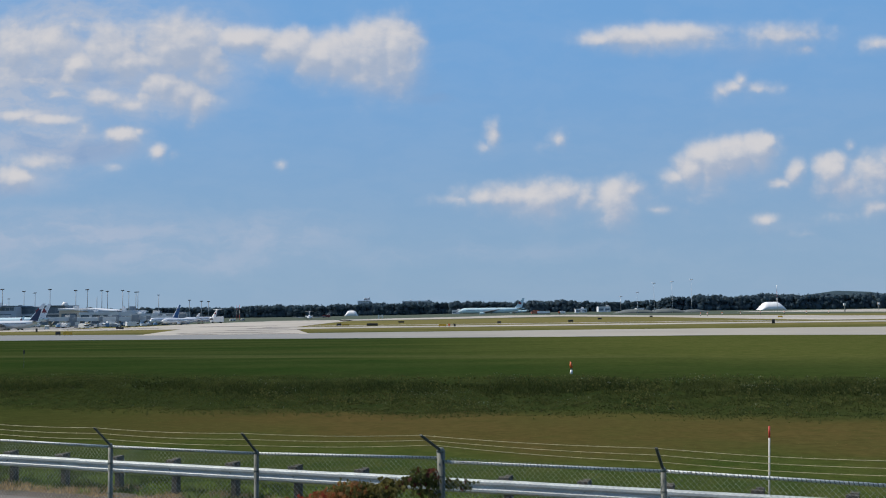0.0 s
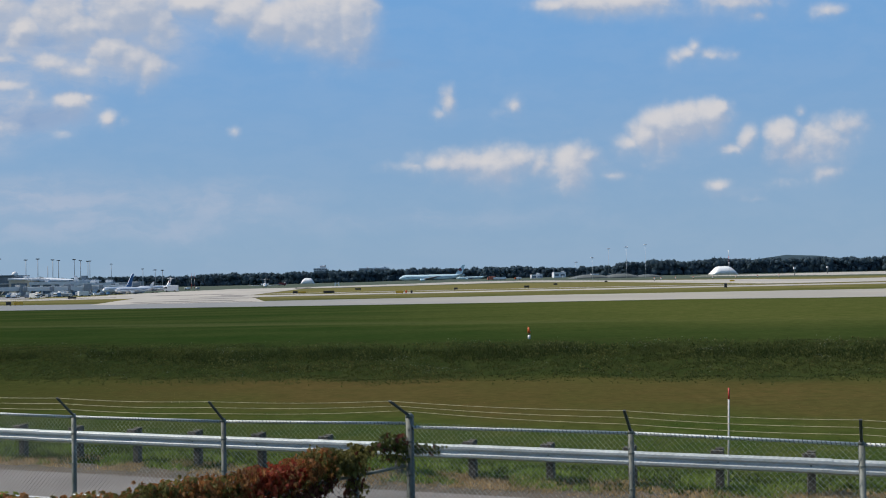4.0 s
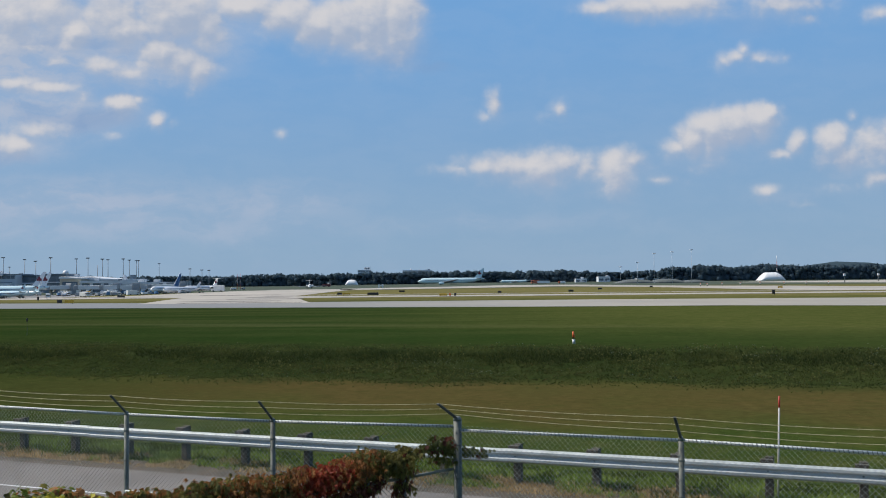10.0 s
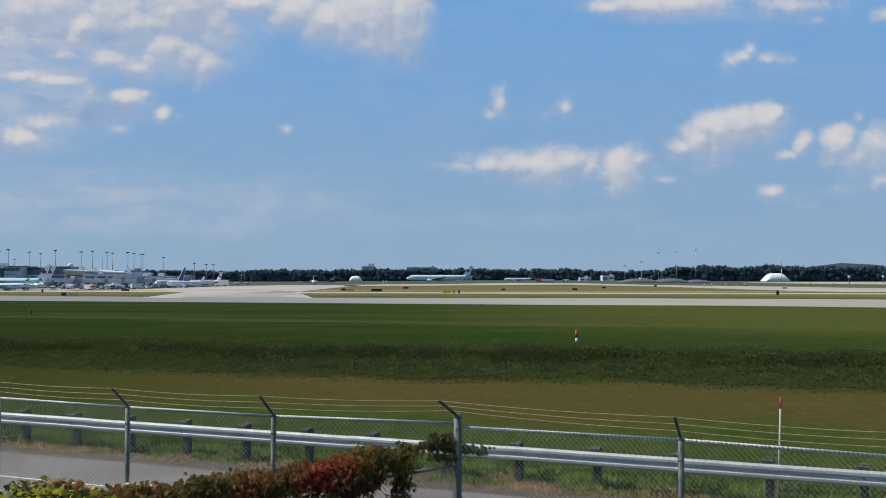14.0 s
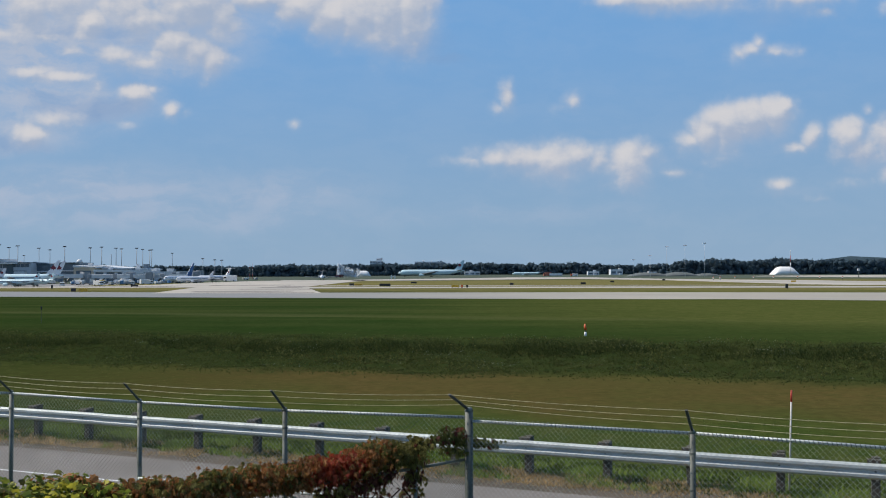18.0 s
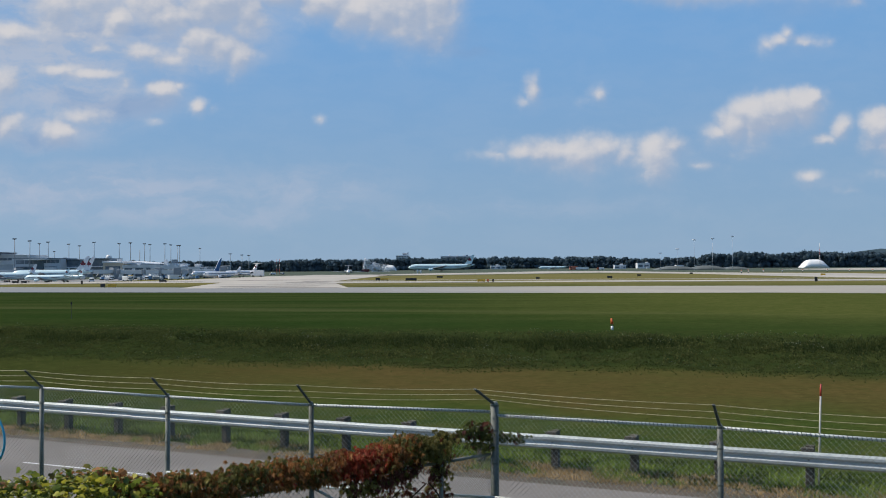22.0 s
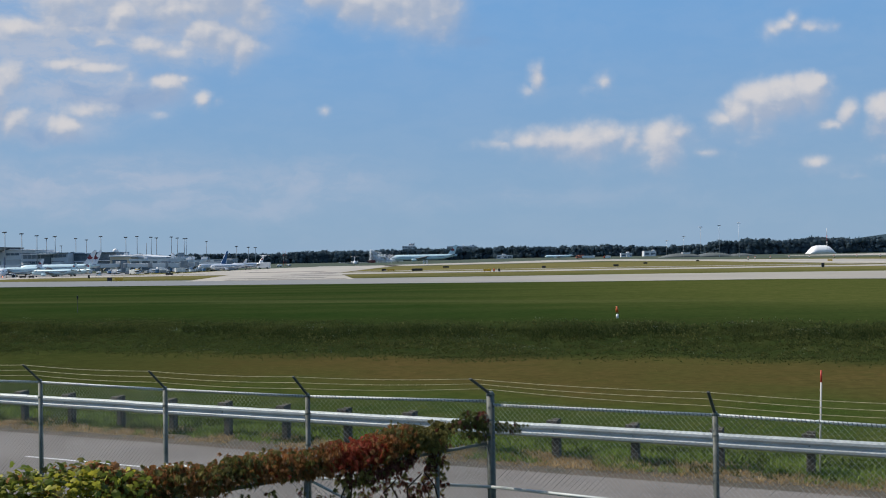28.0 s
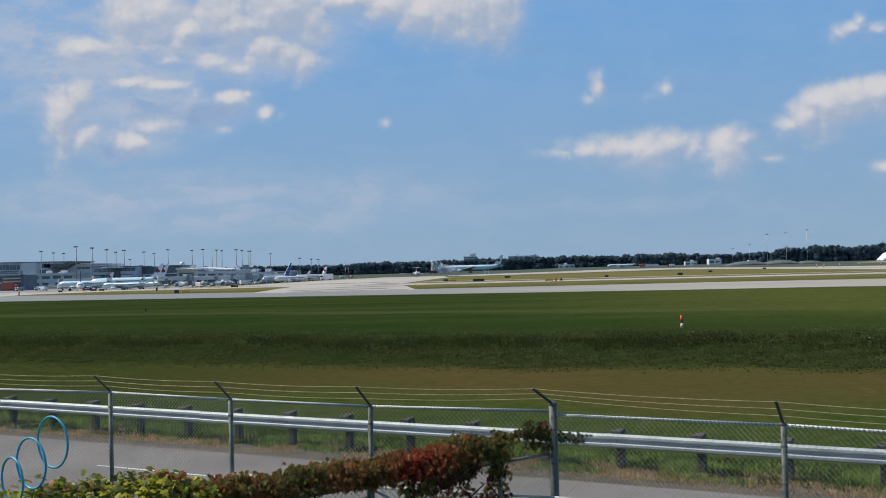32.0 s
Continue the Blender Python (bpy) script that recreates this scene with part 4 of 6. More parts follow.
def ground_stuff():
    def put(name, material, shape, count, x0, x1, at, size, flat, label, tall=1.0, keep=None, lift=0.0, category="grass"):
        x, y = patch(count, x0, x1, at)
        if keep:
            k = np.array([keep(a, b) for a, b in zip(x, y)])
            x, y = x[k], y[k]
        z = np.array([land(a, b) + hummock(a, b) for a, b in zip(x, y)]) - 0.02 + lift
        turns = np.stack([rng.normal(0, flat, len(x)), rng.normal(0, flat, len(x)), rng.uniform(0, 2 * pi, len(x))], 1)
        r = rng.uniform(*size, len(x))
        scatter(name, material, shape, np.stack([x, y, z], 1), turns, np.stack([r, r, r * tall], 1), None, label, category)

    def clump(s, w):
        return lambda a, b: noise.noise((a * s, b * s, w)) > -0.05
    put("grass_tufts", "blade", BLADES, 17000, -26, 14, lambda x: guard_y(x) + rng.uniform(-0.75, 1.8), (0.08, 0.27), 0.42, "long green grass under the guardrail", 1.0, lambda a, b: noise.noise((a * 1.1, b * 1.1, 0.3)) > -0.05 + 0.28 * step(-a, 0, 6) * step(guard_y(a) + 0.5, b - 0.4, b + 0.4))
    put("straw_tufts", "straw", BLADES, 19000, -26, 14, lambda x: guard_y(x) - 1.25 + 2.1 * rng.beta(1.5, 2.2), (0.06, 0.20), 0.7, "dry straw-coloured grass on the road verge", 0.75, clump(0.7, 5.3))
    put("straw_bank", "straw", BLADES, 15000, -14, 14, lambda x: guard_y(x) - 1.0 + 1.6 * rng.uniform(), (0.07, 0.24), 0.6, "pale dead grass among the green by the guardrail", 0.8, clump(0.9, 15.3))
    put("rank_grass", "weed_mid", BLADES, 9000, -26, 14, lambda x: guard_y(x) - 0.6 + 3.4 * rng.uniform(), (0.08, 0.26), 0.45, "darker rank grass behind the guardrail", 0.9, clump(0.8, 8.1))
    put("field_grass", "field_green", BLADES, 52000, -45, 38, lambda x: guard_y(x) + 1.5 + 42 * rng.uniform() ** 1.6, (0.08, 0.24), 0.5, "short rough green grass of the low field", 0.38, lambda a, b: b < 66 - 0.24 * a and noise.noise((a * 0.12, b * 0.12, 1.0)) + (43 - b - 0.27 * a) / 26 > rng.uniform(-0.4, 0.4) + 0.5 * step(b + 0.27 * a, 44, 52))
    put("field_straw", "field_brown", BLADES, 30000, -38, 38, lambda x: guard_y(x) + 10 + 36 * rng.uniform(), (0.05, 0.14), 0.45, "dry brown grass before the bank", 0.35, lambda a, b: b < 65 - 0.24 * a and noise.noise((a * 0.12, b * 0.12, 1.0)) + (50 - b - 0.27 * a) / 30 - 0.012 * max(0, abs(a - 6) - 14) < rng.uniform(-0.5, 0.3))
    def bank(x):
        return 64.0 - 0.245 * x + 2.6 * noise.noise((x * 0.15, 0.3, 2.0)) + min(15.0, max(-0.6, rng.normal(6.6, 3.2)))

    def hollow(a, b):
        return noise.noise((a * 0.10, b * 0.16, 0.3)) + 0.5 * noise.noise((a * 0.35, b * 0.4, 1.3))

    def brink(x):
        return 72.6 - 0.25 * x + 1.4 * noise.noise((x * 0.12, 5.1, 2.0)) + rng.normal(0, 0.9)
    put("bank_weeds", "weed_dark", WEED, 30000, -54, 44, bank, (0.06, 0.17), 0.35, "dark green weeds on the bank", 0.5, lambda a, b: hollow(a, b) > rng.uniform(-0.25, 0.2), category="weeds")
    put("bank_weeds_pale", "weed_mid", WEED, 15000, -54, 44, bank, (0.06, 0.16), 0.30, "mid green weeds on the bank", 0.45, lambda a, b: hollow(a, b) < rng.uniform(-0.35, 0.1), category="weeds")
    put("bank_grass", "bank_blade", BLADES, 42000, -54, 44, lambda x: bank(x) + rng.normal(0, 1.2), (0.12, 0.34), 0.35, "long rough grass on the bank", 0.5, category="grass")
    put("brink_grass", "weed_dark", BLADES, 8500, -54, 44, brink, (0.16, 0.46), 0.3, "dark overhanging grass along the brink of the bank", 0.75, lambda a, b: noise.noise((a * 0.22, b * 0.2, 6.1)) > -0.25)
    put("brink_grass_pale", "bank_blade", BLADES, 9000, -54, 44, lambda x: brink(x) + 0.9, (0.14, 0.40), 0.3, "paler long grass along the brink of the bank", 0.7, lambda a, b: noise.noise((a * 0.25, b * 0.2, 3.1)) > 0.0)
    put("foot_weeds", "weed_dark", WEED, 9000, -54, 44, lambda x: 64.6 - 0.245 * x + 2.0 * noise.noise((x * 0.15, 0.3, 2.0)) + 0.6 + abs(rng.normal(0, 0.7)), (0.05, 0.13), 0.3, "dark weeds at the foot of the bank", 0.5, lambda a, b: noise.noise((a * 0.16, 0.4, 8.1)) > -0.2, category="weeds")
    put("bank_weeds_brown", "weed_brown", WEED, 9000, -54, 44, bank, (0.08, 0.22), 0.3, "brown withered weeds on the bank", 0.45, lambda a, b: noise.noise((a * 0.12, b * 0.25, 11.3)) > 0.05, category="weeds")
    put("wild_flowers", "blossom", OVATE, 6500, -50, 42, bank, (0.04, 0.09), 1.2, "small pale wild flowers on the bank", 1.0, lambda a, b: noise.noise((a * 0.32, b * 0.45, 4.4)) + 0.35 * noise.noise((a * 1.3, b * 1.1, 1.4)) + (0.02 if 2 < a < 34 else -0.06) > 0.30, 0.30, "flowers")
    put("goldenrod", "weed_gold", WEED, 5600, -50, 42, bank, (0.10, 0.26), 0.2, "yellowish flowering weeds on the bank", 0.8, lambda a, b: noise.noise((a * 0.22, b * 0.3, 9.4)) + 0.012 * a > 0.16, 0.1, "weeds")
    put("plateau_grass", "weed_dark", BLADES, 14000, -60, 50, lambda x: 76 - 0.25 * x + 34 * rng.uniform() ** 1.6, (0.07, 0.16), 0.4, "green grass along the top of the bank", 0.35, clump(0.10, 2.2))


ground_stuff()


M["stake_white"] = surface("stake_white", (0.52, 0.50, 0.46), (0.42, 0.40, 0.36), 0.7, big=3.0, small=20.0, bump=0.1, grain=0.2)


def banded_stake(name, label, category, x, y, z0, z1, r, bands, lean=0.0):
    s = base(name, label, category, pose(x, y, z0, 0, lean, 0))
    for za, zb, key in bands:
        part("band", tube(bmesh.new(), (0, 0, za * (z1 - z0)), (0, 0, zb * (z1 - z0)), r, n=10), key, s, {"red_paint": "red band", "stake_white": "weathered off-white band", "white_paint": "white band", "black_paint": "black band", "orange_paint": "orange band"}[key], True)
    return s


banded_stake("marker_stake", "white marker stake with a red top behind the guardrail", "stake", 7.06, 20.75, -0.1, 2.33, 0.019, ((0, 0.90, "stake_white"), (0.90, 1, "red_paint")), 1.9)
mk = base("edge_marker", "small orange and white marker post on the grass", "marker", pose(11.2, 79.8, -0.42))
part("foot", tube(bmesh.new(), (0, 0, 0), (0, 0, 0.34), 0.11, 0.10, n=12), "white_paint", mk, "white foot", True)
part("neck", tube(bmesh.new(), (0, 0, 0.34), (0, 0, 0.55), 0.04, n=8), "dull_zinc", mk, "", True)
part("flag", tube(bmesh.new(), (0.0, 0, 0.5), (-0.04, 0, 0.98), 0.13, 0.06, n=10), "orange_paint", mk, "orange cone-shaped head", True)
for x, y, h in ((-41.0, 101, 1.45),):
    part_ob = base("thin_stake", "thin dark stake in the grass", "stake", pose(x, y, GROUND - 0.05))
    part("rod", tube(bmesh.new(), (0, 0, 0), (0, 0, h + 0.3), 0.018, n=6), "arm_steel", part_ob)
    part("head", tube(bmesh.new(), (0, 0, h), (0, 0, h + 0.34), 0.075, n=8), "black_paint", part_ob)

# painted edge line of the road
for a, b in ((-16.4, -15.2), (-14.6, -13.9), (-10.6, -8.75), (-8.6, -6.9), (-6.5, -6.0)):
    y0, y1 = guard_y(a) - 4.27, guard_y(b) - 4.27
    slab("road_line", [(a, y0), (b, y1), (b, y1 + 0.075), (a, y0 + 0.075)], "white_paint", "worn white painted road line", "road line", z=0.255, thick=0.1)


# ---- airfield: signs, masts ----
def solid(name, m, label, category, pieces, group=""):
    """A thing of several boxes: rows of (part, material, x0, x1, y0, y1, z0, z1)."""
    t = base(name, label, category, m, group)
    for nm, key, *b in pieces:
        part(nm, box(bmesh.new(), *b, None, 0.02), key, t)
    return t


def taxi_sign(x, y, w, h, key, label):
    w, h = w * 0.85, h * 0.75
    z = land(x, y)
    return solid("taxiway_sign", pose(x, y, z), label, "sign", [("panel", key, -w / 2, w / 2, -0.15, 0.15, 0.25, 0.25 + h), ("leg", "dull_zinc", -w * 0.4, -w * 0.4 + 0.12, -0.05, 0.05, -0.1, 0.3), ("leg", "dull_zinc", w * 0.4 - 0.12, w * 0.4, -0.05, 0.05, -0.1, 0.3)], "airfield signs")


BLACK, GOLD = "black airfield guidance sign on short legs", "yellow airfield guidance sign on short legs"
for x, y, w, h, key in ((-92.0, 253, 2.6, 1.0, "yellow_paint"), (-94.6, 253.4, 1.4, 1.1, "black_paint"), (-152.8, 330, 2.6, 0.9, "black_paint"), (-149.4, 329, 2.2, 0.9, "black_paint"), (-160.7, 322, 1.6, 0.7, "black_paint"),
                        (-104.8, 336, 3.0, 0.9, "black_paint"), (-32.9, 352, 1.9, 1.0, "black_paint"), (-30.4, 351, 3.2, 0.8, "yellow_paint"), (-20.3, 338, 4.4, 1.1, "black_paint"),
                        (-12.8, 412, 2.8, 0.9, "black_paint"), (3.2, 308, 2.8, 0.9, "yellow_paint"), (5.3, 308.6, 0.7, 1.0, "orange_paint"), (6.9, 307, 0.7, 1.0, "black_paint"), (24.3, 362, 1.6, 0.9, "black_paint"), (51.7, 372, 2.2, 1.0, "black_paint"),
                        (74, 440, 2.0, 0.9, "black_paint"), (112.4, 511, 1.8, 1.0, "black_paint"), (96.8, 282, 0.9, 1.6, "black_paint"), (152, 434, 2.4, 0.9, "yellow_paint"), (-120, 304, 0.6, 1.3, "black_paint")):
    taxi_sign(x, y, w, h, key, BLACK if key == "black_paint" else "orange airfield marker board" if key == "orange_paint" else GOLD)
for x, y in ((150.8, 559), (159, 575), (172, 590), (186, 600), (200, 606), (214, 604), (226, 600), (238, 596)):
    banded_stake("approach_marker", "short orange and white post by the far taxiway", "marker", x, y, land(x, y) - 0.1, land(x, y) + 1.9, 0.24, ((0, 0.40, "black_paint"), (0.40, 0.72, "white_paint"), (0.72, 1, "orange_paint")))
banded_stake("orange_stake", "orange stake at the edge of the grass", "marker", -155.7, 286, GROUND, GROUND + 1.6, 0.18, ((0, 1, "orange_paint"),))
solid("white_gate", pose(-35.3, 680, land(-35.3, 680)), "white metal frame at the taxiway edge", "frame", [("upright", "white_paint", -1.6, -0.9, -0.3, 0.3, 0, 3.4), ("upright", "white_paint", 0.9, 1.6, -0.3, 0.3, 0, 3.4), ("crossbar", "white_paint", -0.9, 0.9, -0.2, 0.2, 2.2, 2.8)])
for x, y, h in ((291, 700, 6.6), (405, 900, 7.0)):
    solid("field_sensor", pose(x, y, land(x, y)), "white equipment box on a post by the taxiway", "equipment", [("post", "dull_zinc", -0.25, 0.25, -0.25, 0.25, -0.1, h - 2.0), ("cabinet", "white_paint", -0.75, 0.75, -0.6, 0.6, h - 1.7, h)], "field equipment")


M |= {
    "wall_grey": surface("wall_grey", (0.62, 0.65, 0.68), (0.52, 0.55, 0.59), 0.8, big=0.05, small=1.0, bump=0.03, grain=0.1, shift=0.12),
    "wall_dark": surface("wall_dark", (0.13, 0.18, 0.22), (0.09, 0.13, 0.17), 0.5, big=0.08, small=1.0, bump=0.03, grain=0.1),
    "wall_tan": surface("wall_tan", (0.56, 0.48, 0.38), (0.50, 0.42, 0.33), 0.8, big=0.1, small=1.0, bump=0.03, grain=0.1),
    "roof_pale": surface("roof_pale", (0.66, 0.67, 0.68), (0.58, 0.60, 0.61), 0.8, big=0.08, small=1.0, bump=0.03, grain=0.1),
    "pane": surface("pane", (0.09, 0.12, 0.15), (0.14, 0.18, 0.22), 0.15, big=0.2, small=1.0, bump=0.0, grain=0.1),
}


def light_mast(x, y, h, lamps=True, r=0.32, paint="grey_paint"):
    z = land(x, y)
    t = base("light_mast", "tall grey apron floodlight mast", "mast", pose(x, y, z), "floodlight masts")
    part("pole", tube(bmesh.new(), (0, 0, -0.2), (0, 0, h - z), r * 1.25, r * 0.75, n=8), paint, t, "", True)
    if lamps:
        part("crown", box(bmesh.new(), -1.35, 1.35, -0.6, 0.6, h - z - 0.1, h - z + 0.25, None, 0.05), paint, t)
        for k in (-1.15, -0.4, 0.4, 1.15):
            part("floodlight", box(bmesh.new(), k - 0.33, k + 0.33, -1.1, -0.4, h - z - 0.65, h - z - 0.08, None, 0.08), "black_paint" if paint == "grey_paint" else paint, t, "dark lamp head")
    return t


for x, y in ((-411, 791), (-427, 844), (-432, 873), (-332, 690), (-339, 731), (-354, 790), (-386, 881), (-355, 827), (-370, 907), (-387, 975), (-324, 848), (-320, 898), (-300, 870), (-301, 911),
             (-306, 942), (-283, 914), (-292, 962), (-295, 995), (-291, 988), (-319, 1165), (-480, 800), (-500, 850)):
    light_mast(x, y, 26.8)
for x, y, h in ((-243, 1000, 18.2), (-231, 1000, 17.0), (-224, 1000, 16.6), (-505, 1194, 25), (-285, 850, 20)):
    light_mast(x, y, h, h > 20 or x > -250)
for x, y, h in ((170.5, 900, 15.2), (185.7, 900, 18.8), (200.9, 900, 26.9), (217.3, 900, 28.1), (234.9, 900, 30.0)):
    light_mast(x, y, h, True, 0.13, "wall_grey")
for x in (-195.7, -192.9):
    banded_stake("lattice_pole", "slim red and white pole on the far apron", "pole", x, 1000, land(x, 1000), 12.7, 0.16, ((0, 0.33, "red_paint"), (0.33, 0.66, "white_paint"), (0.66, 1, "red_paint")))
banded_stake("flag_mast", "slim tall pole before the white dome", "pole", 440.5, 1268, GROUND, 31.0, 0.3, ((0, 0.5, "white_paint"), (0.5, 0.75, "red_paint"), (0.75, 1, "white_paint")))


# ---- aircraft ----
M["truck_orange"] = surface("truck_orange", (0.50, 0.15, 0.08), (0.42, 0.12, 0.07), 0.5, big=2.0, small=9.0, bump=0.03)
M["truck_red"] = surface("truck_red", (0.16, 0.025, 0.025), (0.12, 0.02, 0.02), 0.5, big=2.0, small=9.0, bump=0.03)
M["dark_red"] = surface("dark_red", (0.21, 0.025, 0.04), (0.17, 0.025, 0.035), 0.5, big=2.0, small=9.0, bump=0.03)
LEAF_SHAPE = [(0, -0.5), (0.06, -0.16), (0.42, -0.22), (0.34, -0.02), (0.5, 0.16), (0.26, 0.16), (0.16, 0.34), (0, 0.55), (-0.16, 0.34), (-0.26, 0.16), (-0.5, 0.16), (-0.34, -0.02), (-0.42, -0.22), (-0.06, -0.16)]


def aircraft(name, label, m, L, R, span, fin, hull="hull", tail=None, emblem=True, t_tail=False, rear=False, wing_z=None, sweep=0.52, chord=1.0, group="parked aircraft"):
    """An airliner with its nose towards -x and its wheels on z = 0; L length, R radius of the hull, fin the height of the fin's tip."""
    t = base(name, label, "aircraft", m, group)
    cz = R + R * 0.75
    prof = [(0.0, 0.04, -0.28), (0.012, 0.34, -0.22), (0.03, 0.60, -0.14), (0.06, 0.85, -0.05), (0.10, 0.98, 0.0), (0.16, 1.0, 0.0), (0.68, 1.0, 0.0), (0.78, 0.88, 0.10), (0.88, 0.60, 0.34), (0.95, 0.34, 0.52), (1.0, 0.10, 0.66)]
    rings = [[(u * L, R * r * cos(a), cz + R * d + R * r * sin(a)) for a in np.linspace(0, 2 * pi, 19)[:-1]] for u, r, d in prof]
    body = part("fuselage", loft(bmesh.new(), rings), hull, t, "", True)
    for side in (-1, 1):
        bm = bmesh.new()
        box(bm, L * 0.11, L * 0.80, side * R * 0.99 - 0.02, side * R * 0.99 + 0.02, cz + R * 0.10, cz + R * 0.10 + 0.34)
        part("window_band", bm, "wing_grey", body, "thin dark row of cabin windows")
    bm = bmesh.new()
    box(bm, L * 0.028, L * 0.045, -R * 0.52, R * 0.52, cz + R * 0.22, cz + R * 0.5)
    part("cockpit_window", bm, "black_paint", body)
    wz = cz - R * 0.55 if wing_z is None else wing_z

    def blade(root, tip, chord0, chord1, thick, z0, z1, y0, y1):
        bm = bmesh.new()
        out = []
        for x, c, z, y, th in ((root, chord0, z0, y0, thick), (tip, chord1, z1, y1, thick * 0.35)):
            out.append([(x, y, z), (x + c * 0.15, y, z + th * 0.5), (x + c * 0.5, y, z + th * 0.45), (x + c, y, z), (x + c * 0.5, y, z - th * 0.4), (x + c * 0.15, y, z - th * 0.5)])
        return loft(bm, out)
    for side in (-1, 1):
        w = part("wing", blade(L * 0.34, L * 0.34 + sweep * span / 2, L * 0.17, L * 0.035, R * 0.42, wz, wz + span * 0.045, side * R * 0.5, side * span / 2), "wing_grey", t, "grey swept wing", True)
        if not rear:
            ey, ex = side * span * 0.155, L * 0.315
            er = R * 0.52
            bm = bmesh.new()
            loft(bm, [[(ex + er * u, ey + er * r * cos(a), wz - er * 0.75 + er * r * sin(a)) for a in np.linspace(0, 2 * pi, 15)[:-1]] for u, r in ((0.0, 0.82), (0.0, 0.95), (0.5, 1.0), (1.8, 0.95), (3.0, 0.6), (3.6, 0.4))])
            part("engine", bm, hull, w, "pale engine nacelle", True)
            part("engine_mouth", tube(bmesh.new(), (ex - 0.04, ey, wz - er * 0.75), (ex + 0.05, ey, wz - er * 0.75), er * 0.8, n=14), "black_paint", w)
        else:
            er, ex = R * 0.48, L * 0.70
            bm = bmesh.new()
            loft(bm, [[(ex + er * u, side * R * 1.5 + er * r * cos(a), cz + R * 0.3 + er * r * sin(a)) for a in np.linspace(0, 2 * pi, 13)[:-1]] for u, r in ((0.0, 0.85), (0.6, 1.0), (3.0, 0.95), (4.6, 0.5))])
            part("engine", bm, hull, t, "pale engine nacelle", True)
        z = fin - 0.25 if t_tail else cz + R * 0.55
        x = L * 0.93 if t_tail else L * 0.86
        part("tailplane", blade(x, x + span * 0.10, L * 0.085, L * 0.03, R * 0.2, z, z + (0 if t_tail else span * 0.02), side * 0.1, side * span * (0.15 if t_tail else 0.17)), hull if t_tail else "wing_grey", t, "", True)
    zf = cz + R * 0.85
    lean = (fin - zf) * 0.85
    back = L * 0.95
    fo = [(back - L * 0.108 * chord, zf), (back - L * 0.108 * chord + lean, fin), (back - L * 0.073 * chord + lean, fin), (back, zf - R * 0.2), (back - L * 0.15 * chord, zf - R * 0.1)]
    f = part("fin", prism(bmesh.new(), fo, "y", -R * 0.09, R * 0.09), tail or hull, t, {"blue_paint": "deep blue tail fin", "navy_paint": "dark navy tail fin"}.get(tail, ""))
    if emblem:
        s, cx, cy = (fin - zf) * 0.33, L * 0.868 + lean * 0.48, zf + (fin - zf) * 0.46
        for side in (-1, 1):
            bm = bmesh.new()
            prism(bm, [(cx + a * s * 1.35, cy + b * s * 1.35) for a, b in LEAF_SHAPE], "y", side * R * 0.09, side * (R * 0.09 + 0.03))
            part("emblem", bm, "dark_red", f, "red lobed emblem on the fin")
    wr = R * 0.22
    for x, y, nm in ((L * 0.10, 0.0, "nose_gear"), (L * 0.50, R * 0.85, "main_gear"), (L * 0.50, -R * 0.85, "main_gear")):
        g = part(nm, tube(bmesh.new(), (x, y, wr), (x, y, cz - R * 0.7), wr * 0.25, n=6), "dull_zinc", t)
        for dx in ((-wr * 1.3, wr * 1.3) if nm == "main_gear" else (0,)):
            part("wheel", tube(bmesh.new(), (x + dx, y - wr * 0.7, wr), (x + dx, y + wr * 0.7, wr), wr, n=12), "tyre", g)
    return t


Z = lambda x, y: land(x, y) + 0.06
big_jet = aircraft("wide_body_jet", "long pale blue-white twin-engine airliner with red tail emblem, taxiing", pose(28.5, 1104, -1.0), 73.9, 3.1, 64.8, 18.6, group="")
A1 = aircraft("airliner", "pale blue-white airliner with red tail emblem at the stand", pose(-225.5 - 46, 580, Z(-250, 580)), 46, 2.3, 44, 11.6 - Z(-250, 580), tail="hull_white")
A2 = aircraft("airliner", "pale blue-white airliner with red tail emblem behind another", pose(-234.5 - 46, 612, Z(-250, 612)), 46, 2.3, 44, 11.6 - Z(-250, 612), tail="hull_white")
A3 = aircraft("airliner", "pale narrow-body airliner with red tail emblem", pose(-243 - 31, 545, Z(-260, 545)), 34, 1.9, 34, 9.6, tail="hull_white")
A4 = aircraft("regional_jet", "small pale regional airliner with red tail emblem", pose(-211 - 25, 520, Z(-220, 520), 0, 0, -10), 27, 1.4, 25, 7.2)
A5 = aircraft("regional_jet", "small pale regional airliner with red tail emblem", pose(-205 - 22, 528, Z(-215, 528), 0, 0, -25), 27, 1.4, 25, 7.2)
taxi_jet = aircraft("taxiing_jet", "white twin-engine airliner with a dark blue tail, taxiing on the apron", pose(-220, 454, Z(-233, 478), 0, 0, 113), 33, 1.85, 30.5, 10.5, hull="hull_white", tail="navy_paint", emblem=False, chord=1.15, group="")
M["beacon_glow"] = bpy.data.materials.new("beacon_glow")
M["beacon_glow"].use_nodes = True
M["beacon_glow"].node_tree.nodes["Principled BSDF"].inputs["Emission Color"].default_value = (1.0, 0.10, 0.03, 1)
M["beacon_glow"].node_tree.nodes["Principled BSDF"].inputs["Emission Strength"].default_value = 6.0
part("beacon", tube(bmesh.new(), (7.0, 0, 1.05), (7.0, 0, 1.4), 0.28, 0.22, n=10), "beacon_glow", taxi_jet, "glowing red beacon under the hull", True)
